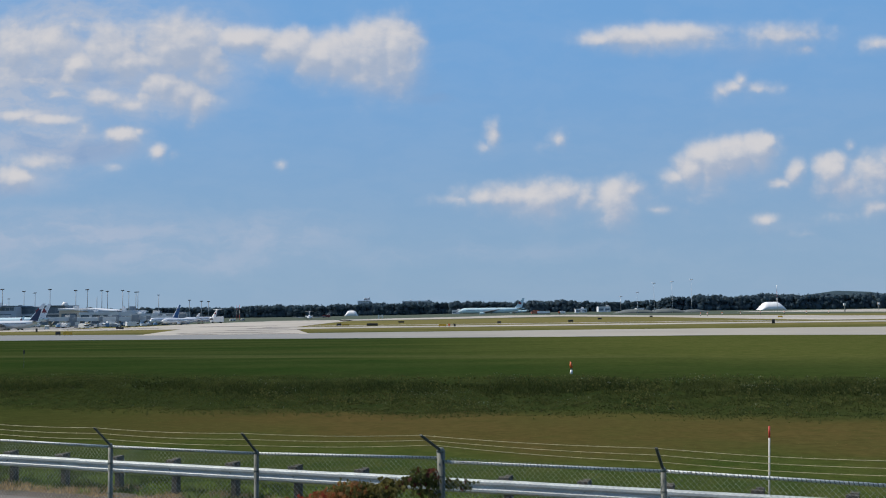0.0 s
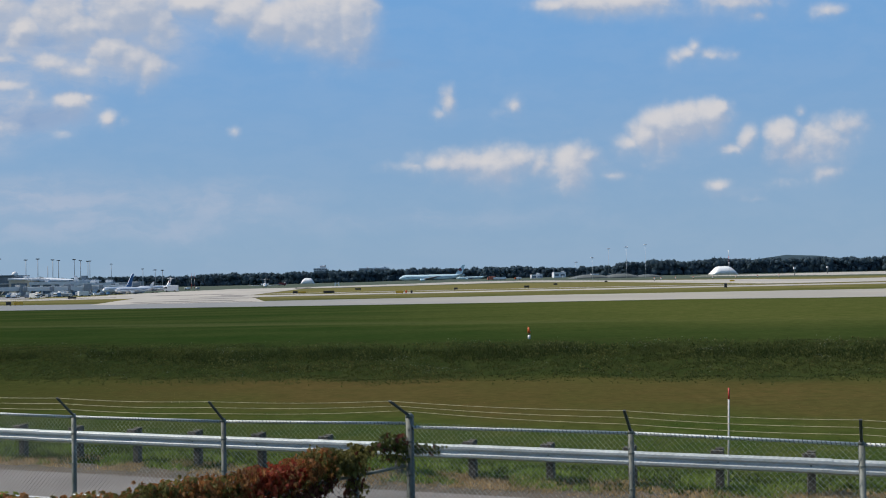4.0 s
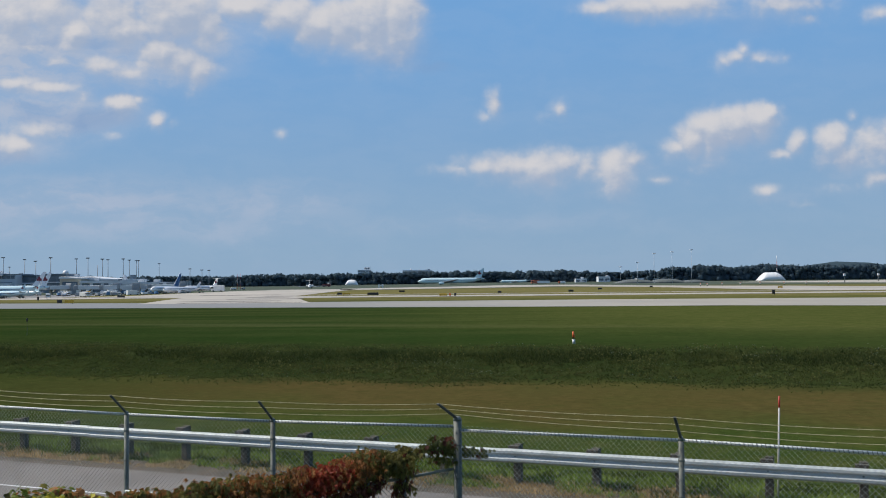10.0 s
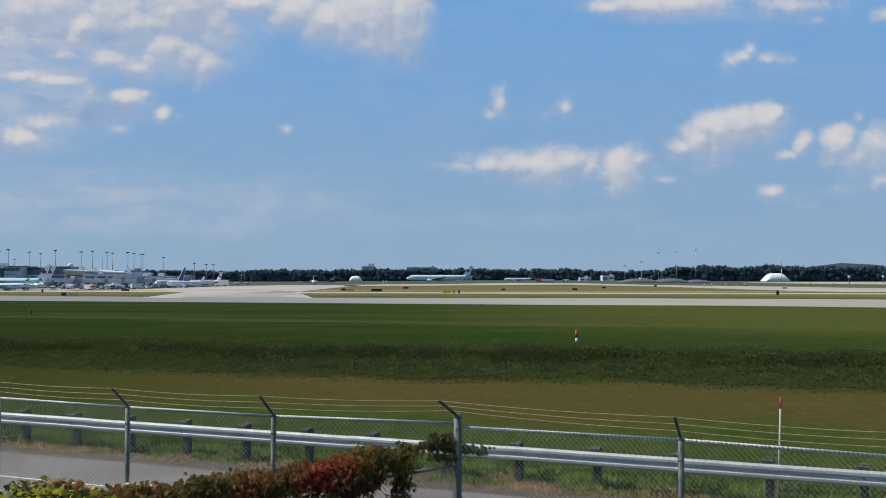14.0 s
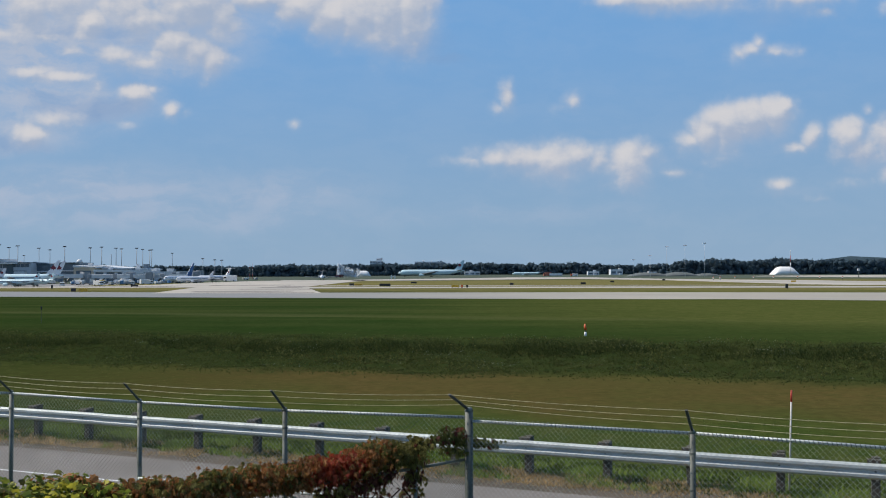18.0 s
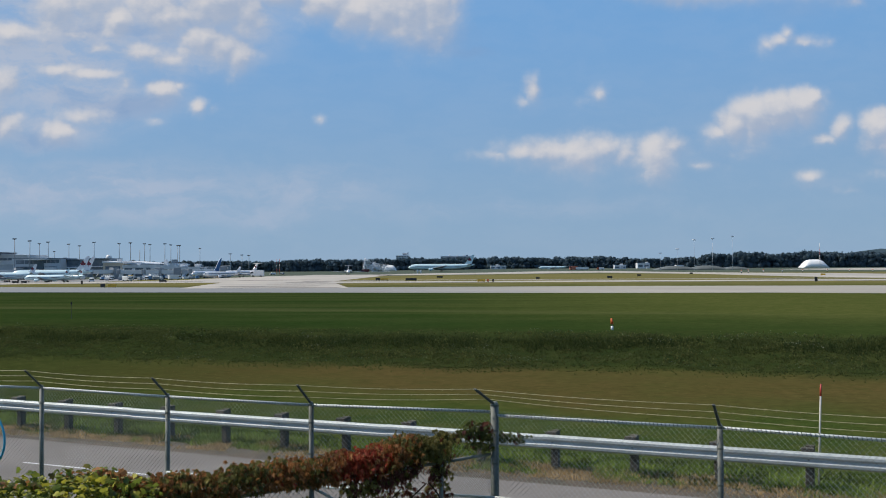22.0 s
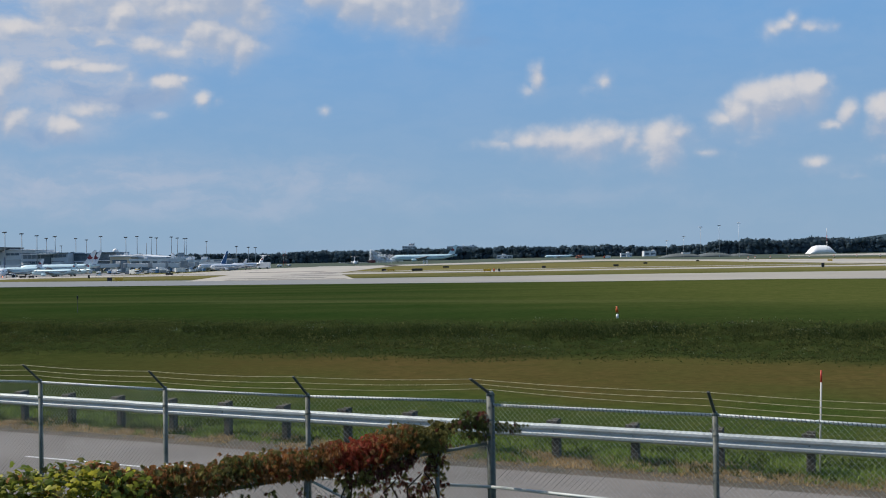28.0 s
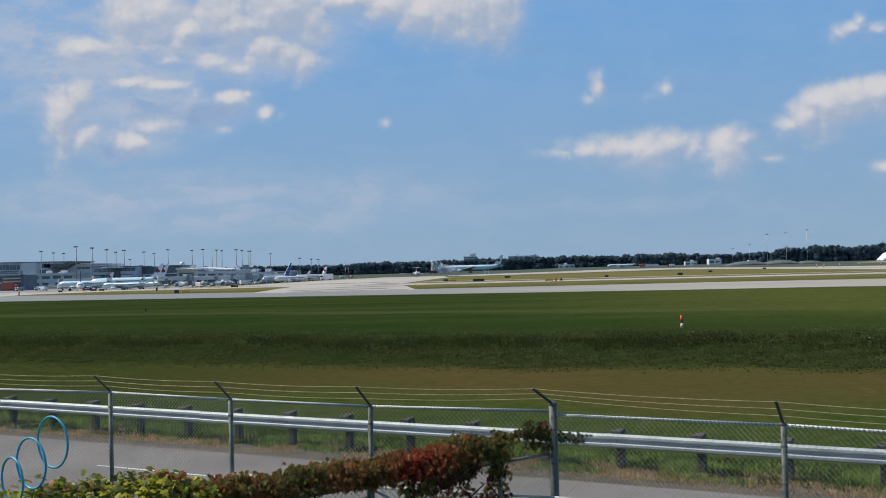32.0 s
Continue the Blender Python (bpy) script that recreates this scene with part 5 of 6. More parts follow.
B1 = aircraft("airliner", "white airliner with deep blue tail fin", pose(-171.5, 608, Z(-160, 630), 0, 0, 70), 30, 1.7, 30, 12.6, hull="hull_white", tail="blue_paint", emblem=False, chord=1.65)
C1 = aircraft("regional_jet", "white T-tail regional jet with red tail emblem", pose(-136.4, 548, Z(-135, 560), 0, 0, 62), 28, 1.5, 23, 8.3, hull="hull_white", t_tail=True, rear=True)
C2 = aircraft("regional_jet", "small white propeller airliner at the stand", pose(-146, 540, Z(-140, 545), 0, 0, 35), 22, 1.35, 22, 6.4, hull="hull_white", emblem=False)
C3 = aircraft("regional_jet", "white T-tail regional jet facing the camera", pose(-86.8, 704, Z(-87, 718), 0, 0, 97), 28, 1.4, 24, 6.9, hull="hull_white", emblem=False, t_tail=True, rear=True)
C4 = aircraft("airliner", "pale airliner far off beyond the orange truck", pose(78, 1150, GROUND - 0.2), 34, 1.5, 30, 4.6, emblem=False)


# ---- vehicles ----
M["roof_grey"] = surface("roof_grey", (0.50, 0.52, 0.54), (0.44, 0.46, 0.48), 0.6, big=0.5, small=3.0, bump=0.02, grain=0.06)
M["blue_cart"] = surface("blue_cart", (0.10, 0.22, 0.38), (0.08, 0.18, 0.32), 0.5, big=0.5, small=3.0, bump=0.02, grain=0.06)

def vehicle(name, label, x, y, l, w, h, key, cab="white_paint", turn=0.0, group="service vehicles"):
    t = base(name, label, "vehicle", pose(x, y, land(x, y) + 0.06, 0, 0, turn), group)
    part("body", box(bmesh.new(), -l / 2 + l * 0.26, l / 2, -w / 2, w / 2, 0.5, h, None, 0.12), key, t)
    c = part("cab", box(bmesh.new(), -l / 2, -l / 2 + l * 0.255, -w / 2, w / 2, 0.45, h * 0.85, None, 0.18), cab, t)
    part("windscreen", box(bmesh.new(), -l / 2 - 0.02, -l / 2 + l * 0.2, -w / 2 - 0.02, w / 2 + 0.02, h * 0.52, h * 0.75, None, 0.05), "black_paint", c)
    for a in (-l * 0.33, l * 0.28):
        for b in (-w / 2 + 0.1, w / 2 - 0.1):
            part("wheel", tube(bmesh.new(), (a, b - 0.15, 0.45), (a, b + 0.15, 0.45), 0.45, n=10), "tyre", t)
    return t


fire_truck = vehicle("fire_truck", "red airport fire engine on the far taxiway", -114.3, 1075, 8.6, 3.0, 3.2, "truck_red", "truck_red", 0, "fire engines")
vehicle("orange_truck", "bright orange works truck far across the field", 103, 1000, 8.0, 2.6, 3.7, "truck_orange", "truck_orange", 10)
vehicle("orange_truck", "small orange and white works truck", 128, 985, 7.0, 2.4, 2.6, "white_paint", "orange_paint", 0)
solid("trailer", pose(111.6, 1000, land(100, 1000)), "long low white trailer beside the works truck", "trailer", [("box", "white_paint", -6.5, 6.5, -1.2, 1.2, 0.7, 3.0), ("chassis", "black_paint", -6.2, 6.2, -0.9, 0.9, 0.35, 0.69)])
for k, (x, y, l, h, key) in enumerate(((-118, 548, 7, 3.6, "white_paint"), (-180, 900, 5, 2.2, "white_paint"), (-172, 905, 4.5, 2.0, "grey_paint"), (-200, 520, 5, 2.4, "white_paint"), (-188, 540, 6, 2.8, "white_paint"), (-176, 555, 5, 2.2, "grey_paint"),
                                         (-168, 560, 7, 3.0, "white_paint"), (-256, 640, 6, 2.8, "white_paint"), (-262, 655, 5, 2.2, "grey_paint"), (-290, 560, 5, 2.2, "white_paint"), (-300, 575, 6, 2.6, "white_paint"), (-310, 570, 5, 2.4, "grey_paint"),
                                         (-196, 600, 5, 2.4, "white_paint"), (-210, 610, 6, 2.6, "yellow_paint"), (-220, 600, 5, 2.4, "white_paint"), (-228, 620, 5, 2.4, "grey_paint"), (-205, 640, 7, 3.2, "white_paint"))):
    vehicle("service_truck", {"white_paint": "white apron service truck", "grey_paint": "grey apron service van", "yellow_paint": "yellow apron tow tractor"}[key], x, y, l, 2.3, h, key, "white_paint", 37 * k % 360)


for k in range(84):
    x = -165 - 150 * rng.uniform() ** 1.3
    y = 560 + 90 * rng.uniform() + (-x - 165) * 0.3
    key = ("white_paint", "white_paint", "roof_grey", "blue_cart", "white_paint", "grey_paint")[k % 6]
    w, h = rng.uniform(1.6, 3.4), rng.uniform(1.4, 2.6)
    t = base("baggage_cart", {"white_paint": "white covered baggage cart on the apron", "grey_paint": "grey baggage cart on the apron", "roof_grey": "pale grey cargo container cart", "blue_cart": "blue covered baggage cart on the apron"}[key], "cart", pose(x, y, land(x, y) + 0.06, 0, 0, 40 * k % 180), "baggage carts")
    part("box", box(bmesh.new(), -w / 2, w / 2, -0.8, 0.8, 0.5, h, None, 0.06), key, t)
    part("chassis", box(bmesh.new(), -w / 2 - 0.2, w / 2 + 0.2, -0.7, 0.7, 0.28, 0.495), "black_paint", t)
    for a in (-w * 0.35, w * 0.35):
        part("wheel", tube(bmesh.new(), (a, -0.85, 0.25), (a, 0.85, 0.25), 0.25, n=8), "tyre", t)


# ---- terminal ----


def hall(label, x0, x1, y, depth, h, wall="wall_grey", roof="roof_pale", rows=2, over=0.0, slope=0.0, every=7.0, name="terminal_building"):
    """A building with its storeys of windows towards the field and on its end wall, and a roof slab that may slope and jut out."""
    z = land(x0, y) - 0.3
    t = base(name, label, "building", pose(x0, y, z), "terminal buildings")
    w, H = x1 - x0, h - z
    part("wall", box(bmesh.new(), 0, w, 0, depth, 0, H), wall, t)
    bm = bmesh.new()
    prism(bm, [(-over * 0.3, H + 0.02), (w + over, H + 0.02 + slope), (w + over, H + 0.9 + slope), (-over * 0.3, H + 0.9)], "y", -over * 0.6 - 0.4, depth + 0.4)
    part("roof", bm, roof, t)
    part("fascia", box(bmesh.new(), -over * 0.3 - 0.05, w + over * 0.3, -over * 0.6 - 0.62, -over * 0.6 - 0.42, H - 0.75, H - 0.05), "roof_pale", t, "pale roof edge")
    for k in range(int(w / 11)):
        a = w * rng.uniform(0.05, 0.9)
        u, v = rng.uniform(1.5, 4.5), rng.uniform(0.8, 2.4)
        b = depth * rng.uniform(0.15, 0.7)
        part("roof_unit", box(bmesh.new(), a, a + u, b, b + 3, H + 0.9 - abs(slope), H + 0.9 + v, None, 0.1), ("roof_pale", "wall_grey", "wall_dark")[k % 3], t)
    for k in range(int(w / 13)):
        a = w * (k + rng.uniform(0.1, 0.7)) / int(w / 13)
        u, v = rng.uniform(2.5, 6.0), rng.uniform(2.2, 0.55 * H)
        part("annex", box(bmesh.new(), a, a + u, -3.5, -0.5, 0, v, None, 0.05), ("roof_pale", "wall_grey", "wall_tan", "wall_dark")[k % 4], t)
    n = max(1, int(w / every))
    for r in range(rows):
        zc = H * (r + 0.5) / rows
        for i in range(n):
            a = w * (i + 0.12) / n
            part("window", box(bmesh.new(), a, a + w / n * 0.72, -0.12, 0.1, zc - H / rows * 0.20, zc + H / rows * 0.24), "pane", t)
    return t


def shaped_hall(label, outline, y, depth, wall, roof, glass=(), bands=()):
    """A building whose front has the outline (x, height) and runs back by depth, with a roof slab along its top edges, panes (x0, x1, z0, z1) and pale or dark bands on the front."""
    x, z = outline[0][0], land(outline[0][0], y) - 0.3
    t = base("terminal_building", label, "building", pose(x, y, z), "terminal buildings")
    local = [(a - x, b - z if b > 0 else 0.0) for a, b in outline]
    part("wall", prism(bmesh.new(), local, "y", 0, depth), wall, t)
    tops = [(p, q) for p, q in zip(local, local[1:]) if min(p[1], q[1]) > 4.0]
    for p, q in tops:
        part("roof", prism(bmesh.new(), [(p[0], p[1] + 0.02), (q[0], q[1] + 0.02), (q[0], q[1] + 0.75), (p[0], p[1] + 0.75)], "y", -1.6, depth + 0.5), roof, t)
    for x0, x1, z0, z1 in glass:
        k = max(1, int((x1 - x0) / 3.2))
        for i in range(k):
            a, b = x0 + (x1 - x0) * i / k, x0 + (x1 - x0) * (i + 0.9) / k
            part("window", box(bmesh.new(), a - x, b - x, -0.18, 0.1, z0 - z, z1 - z), "pane", t)
    for key, x0, x1, z0, z1, out in bands:
        part("band", box(bmesh.new(), x0 - x, x1 - x, -out, 0.1, z0 - z, z1 - z, None, 0.05), key, t)
    return t


shaped_hall("long grey terminal hall under a dark cantilevered roof", [(-530, -1), (-530, 18.6), (-455, 18.6), (-409, 18.0), (-429, 12.4), (-436, -1)], 840, 46, "wall_grey", "wall_dark",
            [(-528, -456, 12.5, 16.8), (-438, -430, 5.5, 12.0), (-434, -418, 13.6, 17.0), (-528, -456, 7.0, 9.6), (-436, -428, 13.4, 16.8)],
            [("roof_pale", -453, -440, 5.0, 18.2, 2.2), ("wall_dark", -528, -455, 10.4, 11.6, 0.6), ("wall_grey", -530, -436, 3.6, 6.4, 5.0), ("roof_pale", -500, -470, 0.5, 3.2, 7.0), ("wall_dark", -466, -448, 0.2, 3.0, 6.5)])
shaped_hall("pale curved-roofed terminal building", [(-428, -1), (-424, 7.5), (-417, 13.6), (-408, 16.4), (-386, 15.6), (-386, -1)], 858, 40, "roof_pale", "roof_pale",
            [(-398, -387, 9.5, 12.5), (-412, -400, 11.6, 13.6)], [("wall_grey", -420, -388, 3.0, 6.8, 3.0), ("wall_dark", -404, -390, 7.2, 8.6, 0.8)])
shaped_hall("grey hall under a flat dark roof with a white canopy", [(-372, -1), (-372, 12.4), (-333, 12.0), (-333, -1)], 800, 34, "wall_grey", "wall_dark",
            [(-370, -352, 8.2, 11.2), (-348, -334, 8.8, 11.4), (-370, -336, 3.8, 6.0)], [("white_paint", -360, -343, 11.4, 12.2, 9.0), ("wall_dark", -352, -347, 2.0, 10.8, 1.2), ("roof_pale", -345, -336, 1.0, 5.4, 4.0)])
shaped_hall("dark teal glazed terminal block", [(-304, -1), (-304, 11.6), (-286, 11.6), (-286, -1)], 780, 30, "wall_dark", "wall_dark", [(-303, -287, 6.4, 10.6), (-303, -287, 2.2, 5.2)], [("wall_grey", -303.5, -286.5, 5.4, 6.0, 0.8)])
shaped_hall("dark blue low block behind the tails", [(-338, -1), (-338, 11.2), (-322, 11.0), (-322, -1)], 812, 26, "wall_dark", "wall_dark", [(-337, -323, 6.8, 9.8)], [("wall_grey", -337, -323, 4.6, 5.6, 1.0)])
shaped_hall("light grey terminal wing with a falling roof", [(-288, -1), (-288, 9.6), (-276, 9.4), (-250, 7.0), (-250, -1)], 790, 40, "roof_pale", "wall_grey",
            [(-262, -254, 4.4, 5.8), (-284, -272, 4.8, 6.6), (-270, -264, 2.0, 4.0)], [("wall_dark", -276, -268, 1.0, 4.4, 2.0), ("white_paint", -272, -252, 6.0, 6.6, 6.0), ("wall_grey", -262, -252, 0.6, 3.4, 5.0)])
shaped_hall("dark stand building with tan bands", [(-352, -1), (-352, 6.2), (-323, 6.2), (-323, -1)], 600, 16, "wall_dark", "wall_dark", [(-350, -338, 3.6, 5.2)],
            [("wall_tan", -337, -325, 4.4, 5.4, 1.2), ("wall_tan", -337, -325, 2.4, 3.4, 1.2), ("roof_pale", -350, -338, 1.6, 2.6, 1.0), ("wall_tan", -336, -327, 0.4, 1.4, 1.4), ("wall_dark", -324.5, -322.5, -2.4, 7.4, 1.6)])
hall("low grey concourse with dark window bays", -470, -368, 760, 30, 7.4, "wall_grey", "roof_pale", 2, 1, 0, 9)
hall("dark glazed terminal hall", -398, -362, 880, 40, 11.6, "wall_dark", "roof_pale", 2, 3, 0.5)
hall("low grey link building", -366, -325, 900, 40, 9.0, "wall_grey", "roof_pale", 2, 1)
hall("sunlit tan concrete terminal wing", -282, -266, 756, 40, 9.0, "wall_tan", "roof_pale", 1, 1, -1.2, 12)
hall("low grey terminal wing with a shallow roof", -265.5, -232, 772, 40, 7.8, "wall_grey", "wall_grey", 2, 1.5, -1.6)
hall("low grey passenger concourse", -259, -218, 735, 20, 5.6, "wall_grey", "roof_pale", 2, 1)
hall("pale passenger concourse with grey windows", -228, -184, 705, 18, 4.2, "roof_pale", "roof_pale", 2, 1, 0, 4)
M["brick_red"] = surface("brick_red", (0.42, 0.10, 0.07), (0.34, 0.09, 0.07), 0.7, big=0.5, small=3.0, bump=0.02, grain=0.1)
solid("cargo_container", pose(-328.5, 590, land(-328, 590)), "red freight container truck beside the stand building", "container", [("box", "brick_red", -3.6, 3.6, -1.4, 1.4, 0.9, 5.0), ("cab", "brick_red", 3.7, 5.6, -1.3, 1.3, 0.6, 3.2), ("chassis", "black_paint", -3.4, 5.4, -1.1, 1.1, 0.35, 0.89)])
rd = base("radome", "white ball radome on a tower", "radome", pose(-312, 850, -2.8))
part("tower", tube(bmesh.new(), (0, 0, 0), (0, 0, 14.2), 1.6, 1.3, n=10), "grey_paint", rd, "", True)
bm = bmesh.new()
bmesh.ops.create_uvsphere(bm, u_segments=16, v_segments=10, radius=2.5, matrix=Matrix.Translation((0, 0, 16.2)))
part("ball", bm, "white_paint", rd, "white ball cover", True)


def jet_bridge(x, y, l, h, turn):
    t = base("jet_bridge", "grey passenger boarding bridge on legs", "jet bridge", pose(x, y, land(x, y), 0, 0, turn), "boarding bridges")
    part("tunnel", box(bmesh.new(), 0, l, -1.5, 1.5, h, h + 2.6, None, 0.1), "roof_pale", t)
    part("cab", box(bmesh.new(), -2.6, -0.02, -2.0, 2.0, h - 0.3, h + 2.9, None, 0.2), "grey_paint", t)
    part("lift_leg", box(bmesh.new(), 2.0, 2.7, -1.2, 1.2, 0, h), "dull_zinc", t)
    part("tower", box(bmesh.new(), l, l + 4.5, -2.4, 2.4, 0, h + 4.0, None, 0.1), "grey_paint", t)
    part("stair", prism(bmesh.new(), [(3.2, 0), (4.2, 0), (8.0, h), (7.0, h)], "y", 1.6, 2.4), "dull_zinc", t)


for x, y, l, h, turn in ((-180, 640, 18, 3.6, 4), (-196, 660, 22, 3.6, -8), (-214, 650, 18, 3.4, 12), (-232, 655, 24, 3.4, -5), (-250, 650, 16, 3.6, 60), (-290, 660, 24, 3.8, 10), (-318, 640, 20, 3.8, 40), (-171, 665, 10, 4.2, 85), (-186, 690, 14, 4.6, 0)):
    jet_bridge(x, y, l, h, turn)


# ---- domes, far buildings ----
M["fabric"] = surface("fabric", (0.80, 0.80, 0.79), (0.74, 0.74, 0.74), 0.6, big=0.1, small=2.0, bump=0.05, grain=0.05)


def dome(label, x, y, w, h, depth, flat, name="white_dome"):
    t = base(name, label, "tent", pose(x, y, land(x, y)), "")
    for k in range(6):
        a0, a1 = -w / 2 + w * k / 6, -w / 2 + w * (k + 1) / 6

        def arch(a):
            u = abs(a) / (w / 2)
            top = h * (1 - max(0.0, (u - flat) / (1 - flat)) ** 2.2) + 0.05
            return [(a, -depth / 2 * cos(b), max(0.0, top * sin(b) ** 0.8 if sin(b) > 0 else 0)) for b in np.linspace(0, pi, 9)]
        part("fabric_panel", loft(bmesh.new(), [arch(a0 + (a1 - a0) * q / 4) for q in range(5)], False), "fabric", t, "", True)
    return t


dome("big white fabric dome shelter before the trees", 440, 1290, 33, 10.4, 24, 0.32)
dome("small white fabric shelter", -113.5, 1400, 19, 7.6, 12, 0.30)
hall("pale grey tower block far beyond the trees", -165, -136, 2200, 20, 27, "wall_grey", "wall_grey", 7, 0, 0, 5, "tower_block")
hall("pale grey tower block far beyond the trees", -152, -140, 2220, 20, 33, "wall_grey", "wall_grey", 8, 0, 0, 4, "tower_block")
hall("long flat grey block far beyond the trees", -48, 0, 1600, 20, 19.4, "wall_grey", "wall_grey", 4, 0, 0, 6, "far_building")
hall("pale grey industrial building before the woods", 222, 238, 1330, 16, 6.0, "wall_grey", "roof_pale", 1, 0, 0, 8, "far_building")
hall("white house among the trees", 28, 50, 1400, 12, 3.6, "roof_pale", "roof_pale", 1, 0, 0, 6, "far_building")
hall("low grey shed at the edge of the field", 180, 194, 1250, 10, 3.4, "wall_grey", "roof_pale", 1, 0, 0, 6, "far_building")
M["mound"] = surface("mound", (0.125, 0.14, 0.14), (0.095, 0.11, 0.105), 0.9, big=0.05, small=0.8, bump=0.2)
for x, w, h in ((196, 44, 4.0), (226, 40, 4.2), (252, 30, 3.0)):
    bm = bmesh.new()
    loft(bm, [[(a, -14 * cos(b) * (1 - 0.3 * abs(a) / w), max(0.0, h * (1 - (2 * abs(a) / w) ** 2.4) * sin(b)) - 0.2) for b in np.linspace(0, pi, 9)] for a in np.linspace(-w / 2 * 0.99, w / 2 * 0.99, 11)])
    ob = part("earth_store", bm, "mound", None, "low grey earth-covered store beyond the taxiway", True)
    ob.matrix_world = pose(x, 960, land(x, 960))
    tagged(ob, category="store", group="earth-covered stores")
hall("low white shed at the edge of the field", 196, 203, 955, 8, 3.2, "roof_pale", "roof_pale", 1, 0, 0, 6, "far_building")


# ---- woods ----
CLUMP = ([(0.5, 0, 0), (-0.25, 0.45, 0.1), (-0.3, -0.4, -0.05), (0.05, 0.05, 0.5), (0.1, -0.05, -0.4)], [(0, 1, 3), (1, 2, 3), (2, 0, 3), (1, 0, 4), (2, 1, 4), (0, 2, 4)])
MID_WOOD = [(-1400, 18), (-700, 16), (-317, 15.6), (-245, 18.1), (-177, 17.3), (-126, 18.4), (-58, 18.4), (-7, 18.7), (70, 19.5), (112, 19), (164, 18.4), (198, 21.3), (240, 15.7), (283, 16.1), (326, 18.1), (351, 14.4), (460, 15.7)]
EAST_WOOD = [(300, 14), (312, 17.6), (322, 22.9), (337, 20.7), (353, 18.4), (363, 23.1), (387, 24.2), (398, 19.3), (432, 23.6), (480, 22.4), (501, 24.2), (535, 21.7), (900, 23)]


def lumpy():
    """A rough round lump, the body of a lobe of a crown."""
    bm = bmesh.new()
    bmesh.ops.create_icosphere(bm, subdivisions=1, radius=1.0)
    bm.verts.ensure_lookup_table()
    pts = [v.co * (1 + 0.5 * noise.noise(v.co * 1.7)) for v in bm.verts]
    out = ([p[:] for p in pts], [[v.index for v in f.verts] for f in bm.faces])
    bm.free()
    return out


def wood(name, label, line, x0, x1, y, gap, rows):
    """A belt of trees: trunks and limbs, and crowns of merging lobes under a coat of leaf clumps, with shrubs at the foot."""
    places, sizes, bodies, bm = [], [], [], bmesh.new()
    lx, lh = zip(*line)
    for row in range(rows):
        x = x0 + row * gap * 0.5
        while x < x1:
            ty = y + row * 12 + rng.uniform(-4, 4)
            base_z = land(x, ty)
            h = float(np.interp(x, lx, lh)) * (1 + 0.10 * noise.noise((x * 0.035, row, 0.5))) - (0.0 if row else 1.2) - base_z
            h *= rng.uniform(0.84, 1.0)
            w = h * rng.uniform(0.50, 0.78)
            tube(bm, (x, ty, base_z - 0.2), (x + rng.normal(0, 0.3), ty, base_z + h * 0.55), 0.34, 0.15, n=5)
            for _ in range(3):
                tube(bm, (x, ty, base_z + h * 0.35), (x + rng.normal(0, w * 0.4), ty + rng.normal(0, w * 0.3), base_z + h * rng.uniform(0.55, 0.8)), 0.14, 0.05, n=4, caps=False)
            lobes = [(rng.normal(0, w * 0.34), rng.normal(-0.5, w * 0.22), h * (0.84 - 0.62 * rng.uniform() ** 1.2), w * rng.uniform(0.16, 0.30)) for _ in range(13)] + [(rng.normal(0, w * 0.12), 1.5, h * 0.68, w * 0.46), (0, 2, h * 0.42, w * 0.56)]
            for u, v, lz, lr in lobes:
                lr = min(lr, h - lz)
                k = 26
                d = rng.normal(0, 1, (k, 3))
                d /= np.linalg.norm(d, axis=1)[:, None]
                places.append(np.array([x + u, ty + v, base_z + lz]) + d * lr * rng.uniform(0.86, 1.06, (k, 1)))
                sizes.append(rng.uniform(0.9, 1.9, k))
                bodies.append((x + u, ty + v, base_z + lz, lr * 0.92))
            k = 26
            for _ in range(4):
                r = h * rng.uniform(0.16, 0.26)
                bodies.append((x + rng.uniform(-gap, gap) * 0.7, ty - rng.uniform(1, 5), base_z + r * rng.uniform(0.5, 1.0), r))
            places.append(np.stack([x + rng.uniform(-gap, gap, k), ty - rng.uniform(2, 7, k), base_z + h * 0.5 * rng.uniform(0, 1, k) ** 1.2], 1))
            sizes.append(rng.uniform(1.2, 2.8, k))
            x += gap * rng.uniform(0.7, 1.3)
    places, sizes = np.concatenate(places), np.concatenate(sizes)
    t = base(name, label, "trees", None, "", "stuff")
    part("trunks", bm, "bark", t)
    coat = scatter("leaf_clumps", "hazy_tree_leaf", CLUMP, places, rng.uniform(0, 2 * pi, (len(places), 3)), sizes, t)
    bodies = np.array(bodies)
    crown = scatter("foliage", "hazy_tree_leaf", lumpy(), bodies[:, :3], rng.uniform(0, 2 * pi, (len(bodies), 3)), bodies[:, 3], t)
    for ob in (coat, crown):
        ob.data.polygons.foreach_set("use_smooth", [True] * len(ob.data.polygons))


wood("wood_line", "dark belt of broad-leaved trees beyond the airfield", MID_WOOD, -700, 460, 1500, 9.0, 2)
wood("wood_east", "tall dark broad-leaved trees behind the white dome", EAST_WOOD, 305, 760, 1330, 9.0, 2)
hill = bmesh.new()
for k in range(40):
    a, b = -3000 + 150 * k, -2850 + 150 * k
    f = lambda x: 22 + 46 * exp(-((x - 1850) / 260) ** 2) + 6 * noise.noise((x * 0.002, 0, 0))
    hill.faces.new([hill.verts.new(p) for p in ((a, 4300, -5), (b, 4300, -5), (b, 4420, f(b)), (a, 4420, f(a)))])
bmesh.ops.remove_doubles(hill, verts=hill.verts, dist=0.01)
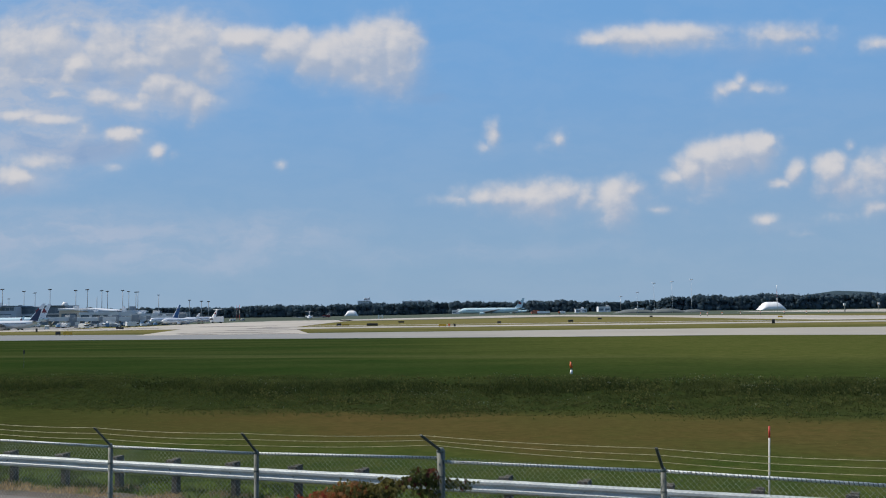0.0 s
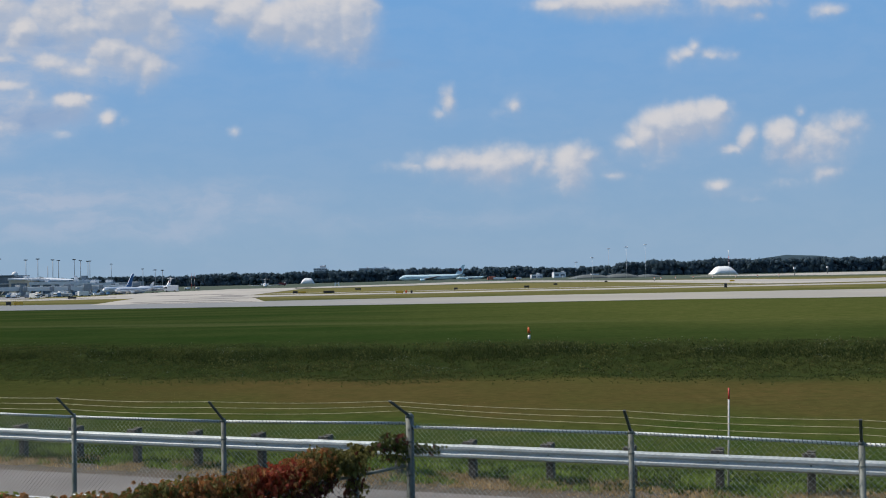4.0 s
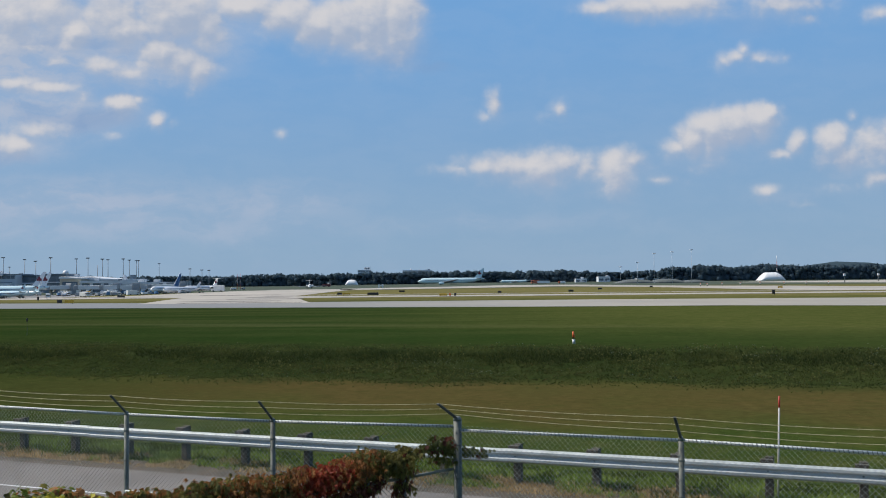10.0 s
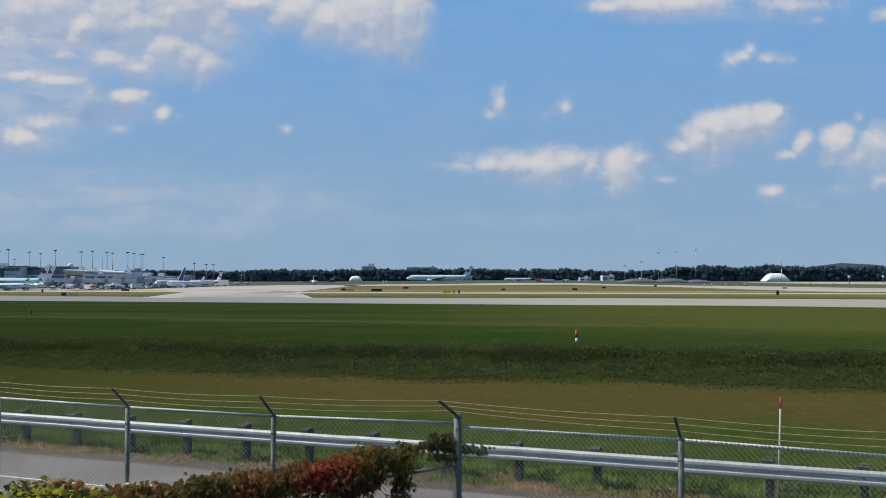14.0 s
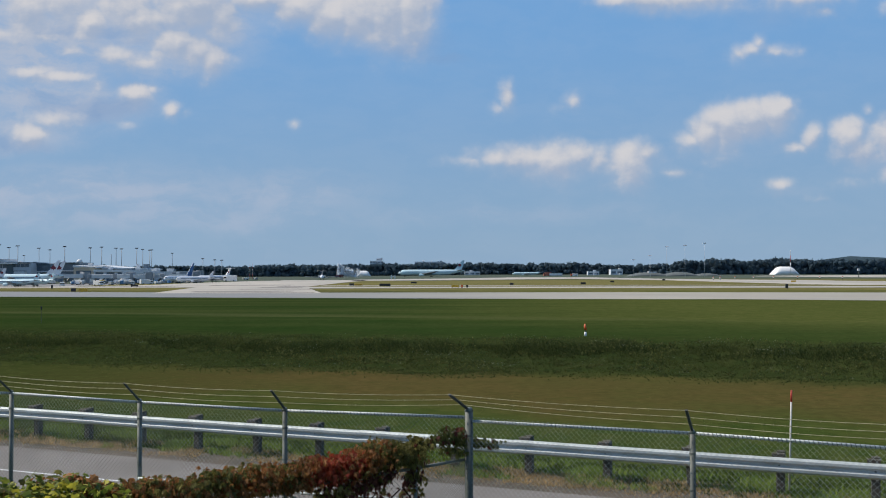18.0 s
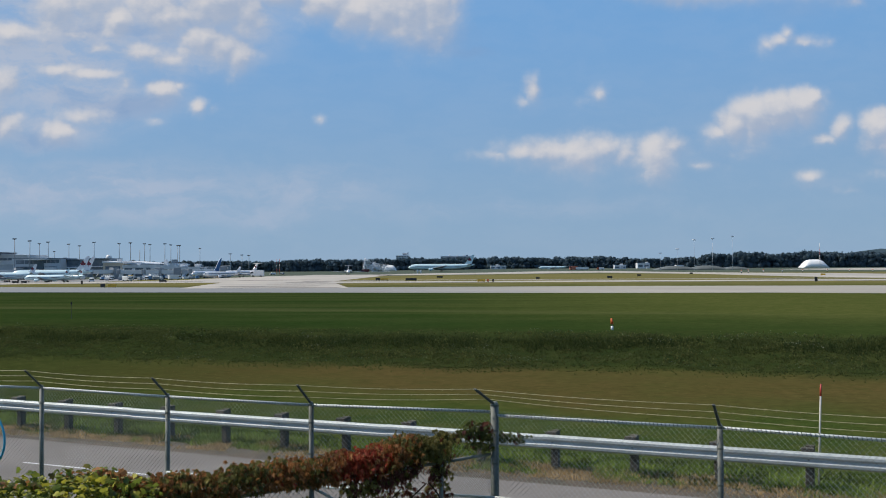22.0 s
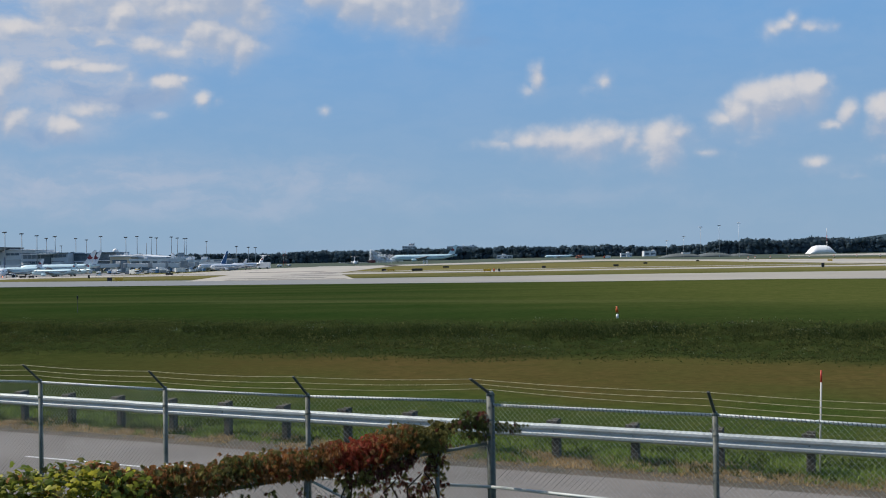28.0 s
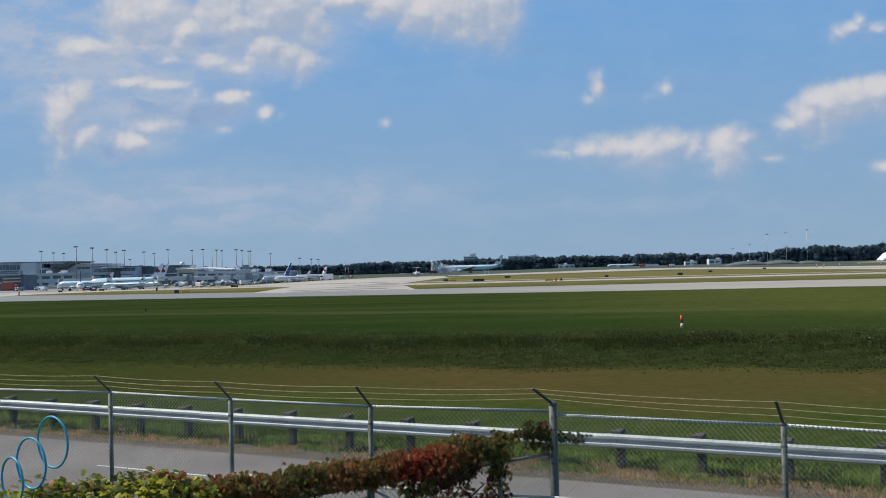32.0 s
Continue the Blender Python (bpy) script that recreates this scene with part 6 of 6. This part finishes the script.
tagged(part("far_hills", hill, "hazy_tree_leaf", smooth=True), "low wooded hills on the horizon", "hills", kind="structure")


# ---- water salute ----
def spray_mat(name, through_light):
    m = bpy.data.materials.new(name)
    m.use_nodes = True
    tree = m.node_tree
    n, out = Nodes(tree), tree.nodes["Principled BSDF"]
    place = n.add("ShaderNodeTexCoord").outputs["Object"]
    grain = n.noise(place, 0.9, 4.0).outputs["Fac"]
    tree.links.new(n.mix(grain, (0.86, 0.88, 0.90), (0.94, 0.95, 0.96)), out.inputs["Base Color"])
    out.inputs["Roughness"].default_value = 0.6
    thin = n.add("ShaderNodeBsdfTranslucent", {"Color": (0.92, 0.94, 0.96, 1)})
    both = n.add("ShaderNodeMixShader", {0: through_light, 1: out.outputs[0], 2: thin.outputs[0]})
    tree.links.new(both.outputs[0], tree.nodes["Material Output"].inputs["Surface"])
    return m


M |= {"spray_dense": spray_mat("spray_dense", 0.5), "spray_thin": spray_mat("spray_thin", 0.5)}
NOZZLE = Vector((-112.6, 1075.0, 0.0))
water_pieces = []


def water_salute():
    t = base("water_salute", "white plume of water sprayed by a fire engine", "water spray", pose(NOZZLE.x, NOZZLE.y, land(NOZZLE.x, 1075)))
    meshes = {}
    for key, count, r, size in (("spray_dense", 230, 1.25, (0.12, 0.32)), ("spray_thin", 190, 2.8, (0.10, 0.28))):
        d = rng.normal(0, 0.5, (count, 3)) * r * np.array([0.8, 0.6, 1.0])
        d = np.clip(d, -2.6, 2.6)
        ob = scatter("spray", key, CLUMP, d, rng.uniform(0, 6.28, (count, 3)), rng.uniform(*size, count), t, "drifting white water spray", kind="stuff")
        meshes[key] = ob
    stations = []
    for k in range(20):
        stations.append(("spray_dense", -2.9 + 0.06 * k, 2.6 + 0.56 * k, 0.2 + 0.05 * k))
    for k in range(12):
        stations.append(("spray_dense", 1.0 + 0.9 * sin(k * 0.26), 2.0 + 0.72 * k, 0.2 + 0.05 * k))
    for k in range(12):
        a = k / 11
        stations.append(("spray_dense", -1.8 + 5.5 * a, 13.6 - 3.0 * a * a, 0.9 + 0.05 * k))
    for k in range(70):
        a = rng.uniform(0, 1) ** 0.9
        top = 12.8 * (1 - 0.50 * a)
        stations.append(("spray_dense" if a < 0.3 or k % 3 == 0 else "spray_thin", -1.2 + 15 * a, 1.2 + rng.uniform(0, 1) * (top - 1.2), 1.4 + 3.5 * a))
    for k in range(60):
        a = rng.uniform(0.1, 1)
        stations.append(("spray_thin", 4 + 20 * a, 1.2 + rng.uniform(0, 1) * 9.0 * (1 - 0.45 * a), 4.0 + 2.5 * a))
    first = set()
    for key, x, z, wait in stations:
        if key in first:
            ob = new("spray", meshes[key].data)
            ob.parent = t
            tagged(ob, "drifting white water spray", kind="stuff")
        else:
            ob = meshes[key]
            first.add(key)
        water_pieces.append((ob, x, z, wait, rng.uniform(0, 6.28), rng.uniform(-1.0, 1.0)))
    return t


water_salute()

# ---- insect ----
M |= {
    "amber_shell": surface("amber_shell", (0.34, 0.15, 0.025), (0.20, 0.085, 0.018), 0.4, big=120.0, small=600.0, bump=0.0, grain=0.2),
    "dark_shell": surface("dark_shell", (0.075, 0.045, 0.025), (0.05, 0.03, 0.02), 0.5, big=150.0, small=700.0, bump=0.0, grain=0.2),
}
insect = base("flying_insect", "amber-brown flying insect with dark head and clear wings", "insect")


def shell(name, key, rings, label=""):
    """A smooth body along x: rings of (x, radius, height)."""
    bm = bmesh.new()
    loft(bm, [[(x, r * cos(a), z + 0.9 * r * sin(a)) for a in np.linspace(0, 2 * pi, 13)[:-1]] for x, r, z in rings])
    return part(name, bm, key, insect, label, True)


shell("abdomen", "amber_shell", ((-0.0095, 0.0003, -0.0006), (-0.0085, 0.0012, -0.0005), (-0.0065, 0.0023, -0.0003), (-0.004, 0.0028, 0), (-0.0015, 0.0025, 0.0002), (0.0, 0.0012, 0.0003)), "amber banded abdomen")
shell("thorax", "dark_shell", ((0.0, 0.0011, 0.0003), (0.001, 0.0021, 0.0004), (0.003, 0.0024, 0.0005), (0.0045, 0.0018, 0.0004), (0.0052, 0.0007, 0.0003)))
shell("head", "dark_shell", ((0.0052, 0.0007, 0.0002), (0.0058, 0.0016, 0.0), (0.0068, 0.0017, -0.0001), (0.0076, 0.0007, -0.0003)))
for side in (-1, 1):
    for x0, back, ln in ((0.0035, 0.001, 0.0115), (0.0015, 0.004, 0.0085)):
        bm = bmesh.new()
        prism(bm, [(x0, side * 0.0018), (x0 + 0.0016, side * ln * 0.55), (x0 + 0.0008 - back, side * ln), (x0 - 0.0016 - back, side * ln * 0.95), (x0 - 0.0024 - back * 0.5, side * ln * 0.55)], "z", 0.0022, 0.00228)
        w = part("wing", bm, "dark_shell", insect, "thin brownish wing")
    for x0, sx in ((0.004, 0.003), (0.0025, 0.0), (0.001, -0.004)):
        leg = bmesh.new()
        tube(leg, (x0, side * 0.0014, -0.001), (x0 + sx * 0.5, side * 0.0042, -0.0014), 0.00028, n=5)
        tube(leg, (x0 + sx * 0.5, side * 0.0042, -0.0014), (x0 + sx, side * 0.0046, -0.0062), 0.0002, n=5)
        part("leg", leg, "dark_shell", insect)
    part("feeler", tube(bmesh.new(), (0.0072, side * 0.0006, 0.0006), (0.0105, side * 0.0022, 0.0018), 0.00018, n=5), "dark_shell", insect)


# ---- movement ----
def motions():
    walk(big_jet, [(t, pose(x, 1104, JET_Z)) for t, x in ((0, 28.7), (2, 21.0), (4, 11.0), (9, -12.0), (13, -29.0), (16.5, -44.7), (20, -60.7), (23, -73.6), (28, -95.1), (32, -112.4))])
    walk(taxi_jet, [(t, pose(x, y, Z(-233, 478), 0, 0, turn)) for t, x, y, turn in ((0, -226.9, 496, 0), (1, -231.2, 496, 0), (2, -234.2, 496, 0), (3, -238.6, 496, 0), (4, -243.6, 496, 0), (8, -271.0, 495, 4), (12, -284.0, 489, 38), (16, -272.0, 478, 78), (20, -248.0, 467, 100), (24, -221.0, 458, 109), (27.5, -220.8, 455, 113), (32, -216.8, 454, 115))])
    for ob, x, z, wait, phase, depth in water_pieces:
        tank = pose(0.8, 0, 2.4)
        rows = [(0, tank), (14.7, tank), (14.9 + 0.4 * wait, tank)]
        up = 15.2 + 0.4 * wait + 0.06 * z
        t = up
        while t < 31.5:
            s = 0.45 if z > 3 else 0.2
            rows.append((t, pose(x + s * sin(phase + 1.7 * t), depth + 0.3 * sin(phase * 2 + t), z + 1.2 * s * sin(2.3 * t + phase), 0, 0, 20 * sin(phase + 0.8 * t))))
            t += 1.5
        rows.append((32, pose(x, depth, z, 0, 0, 0)))
        walk(ob, rows)
    rest, far_rest = (-6.3, 7.9, 2.85), (9.0, 8.0, 2.6)
    walk(insect, [(0, pose(*far_rest, 0, 0, 150)), (3.0, pose(*far_rest, 0, 0, 150)), (3.5, pose(0.454, 0.592, 5.005, 0, 28, 172)), (3.6, pose(0.190, 0.618, 4.859, 10, 30, 176)), (3.7, pose(-0.167, 0.964, 4.651, 0, -12, 170)),
                  (3.8, pose(-0.81, 1.351, 4.273, 0, 10, 150)), (4.4, pose(*rest, 0, 0, 120)), (6.5, pose(*rest, 0, 0, 60)), (8.8, pose(*rest, 0, 0, 0)), (9.2, pose(-0.82, 1.5, 5.10, 0, 0, -10)), (9.3, pose(-0.322, 1.49, 5.025, 12, 8, -14)),
                  (9.4, pose(0.186, 2.09, 5.006, 0, 14, -20)), (9.5, pose(0.80, 2.98, 5.00, 0, 14, -25)), (9.6, pose(1.52, 4.18, 4.97, 0, 10, -30)), (9.8, pose(4.2, 6.5, 4.2, 0, 20, -40)), (10.5, pose(*far_rest, 0, 0, -30)), (32, pose(*far_rest, 0, 0, -30))])


JET_Z = land(-40, 1104) - 0.1
motions()
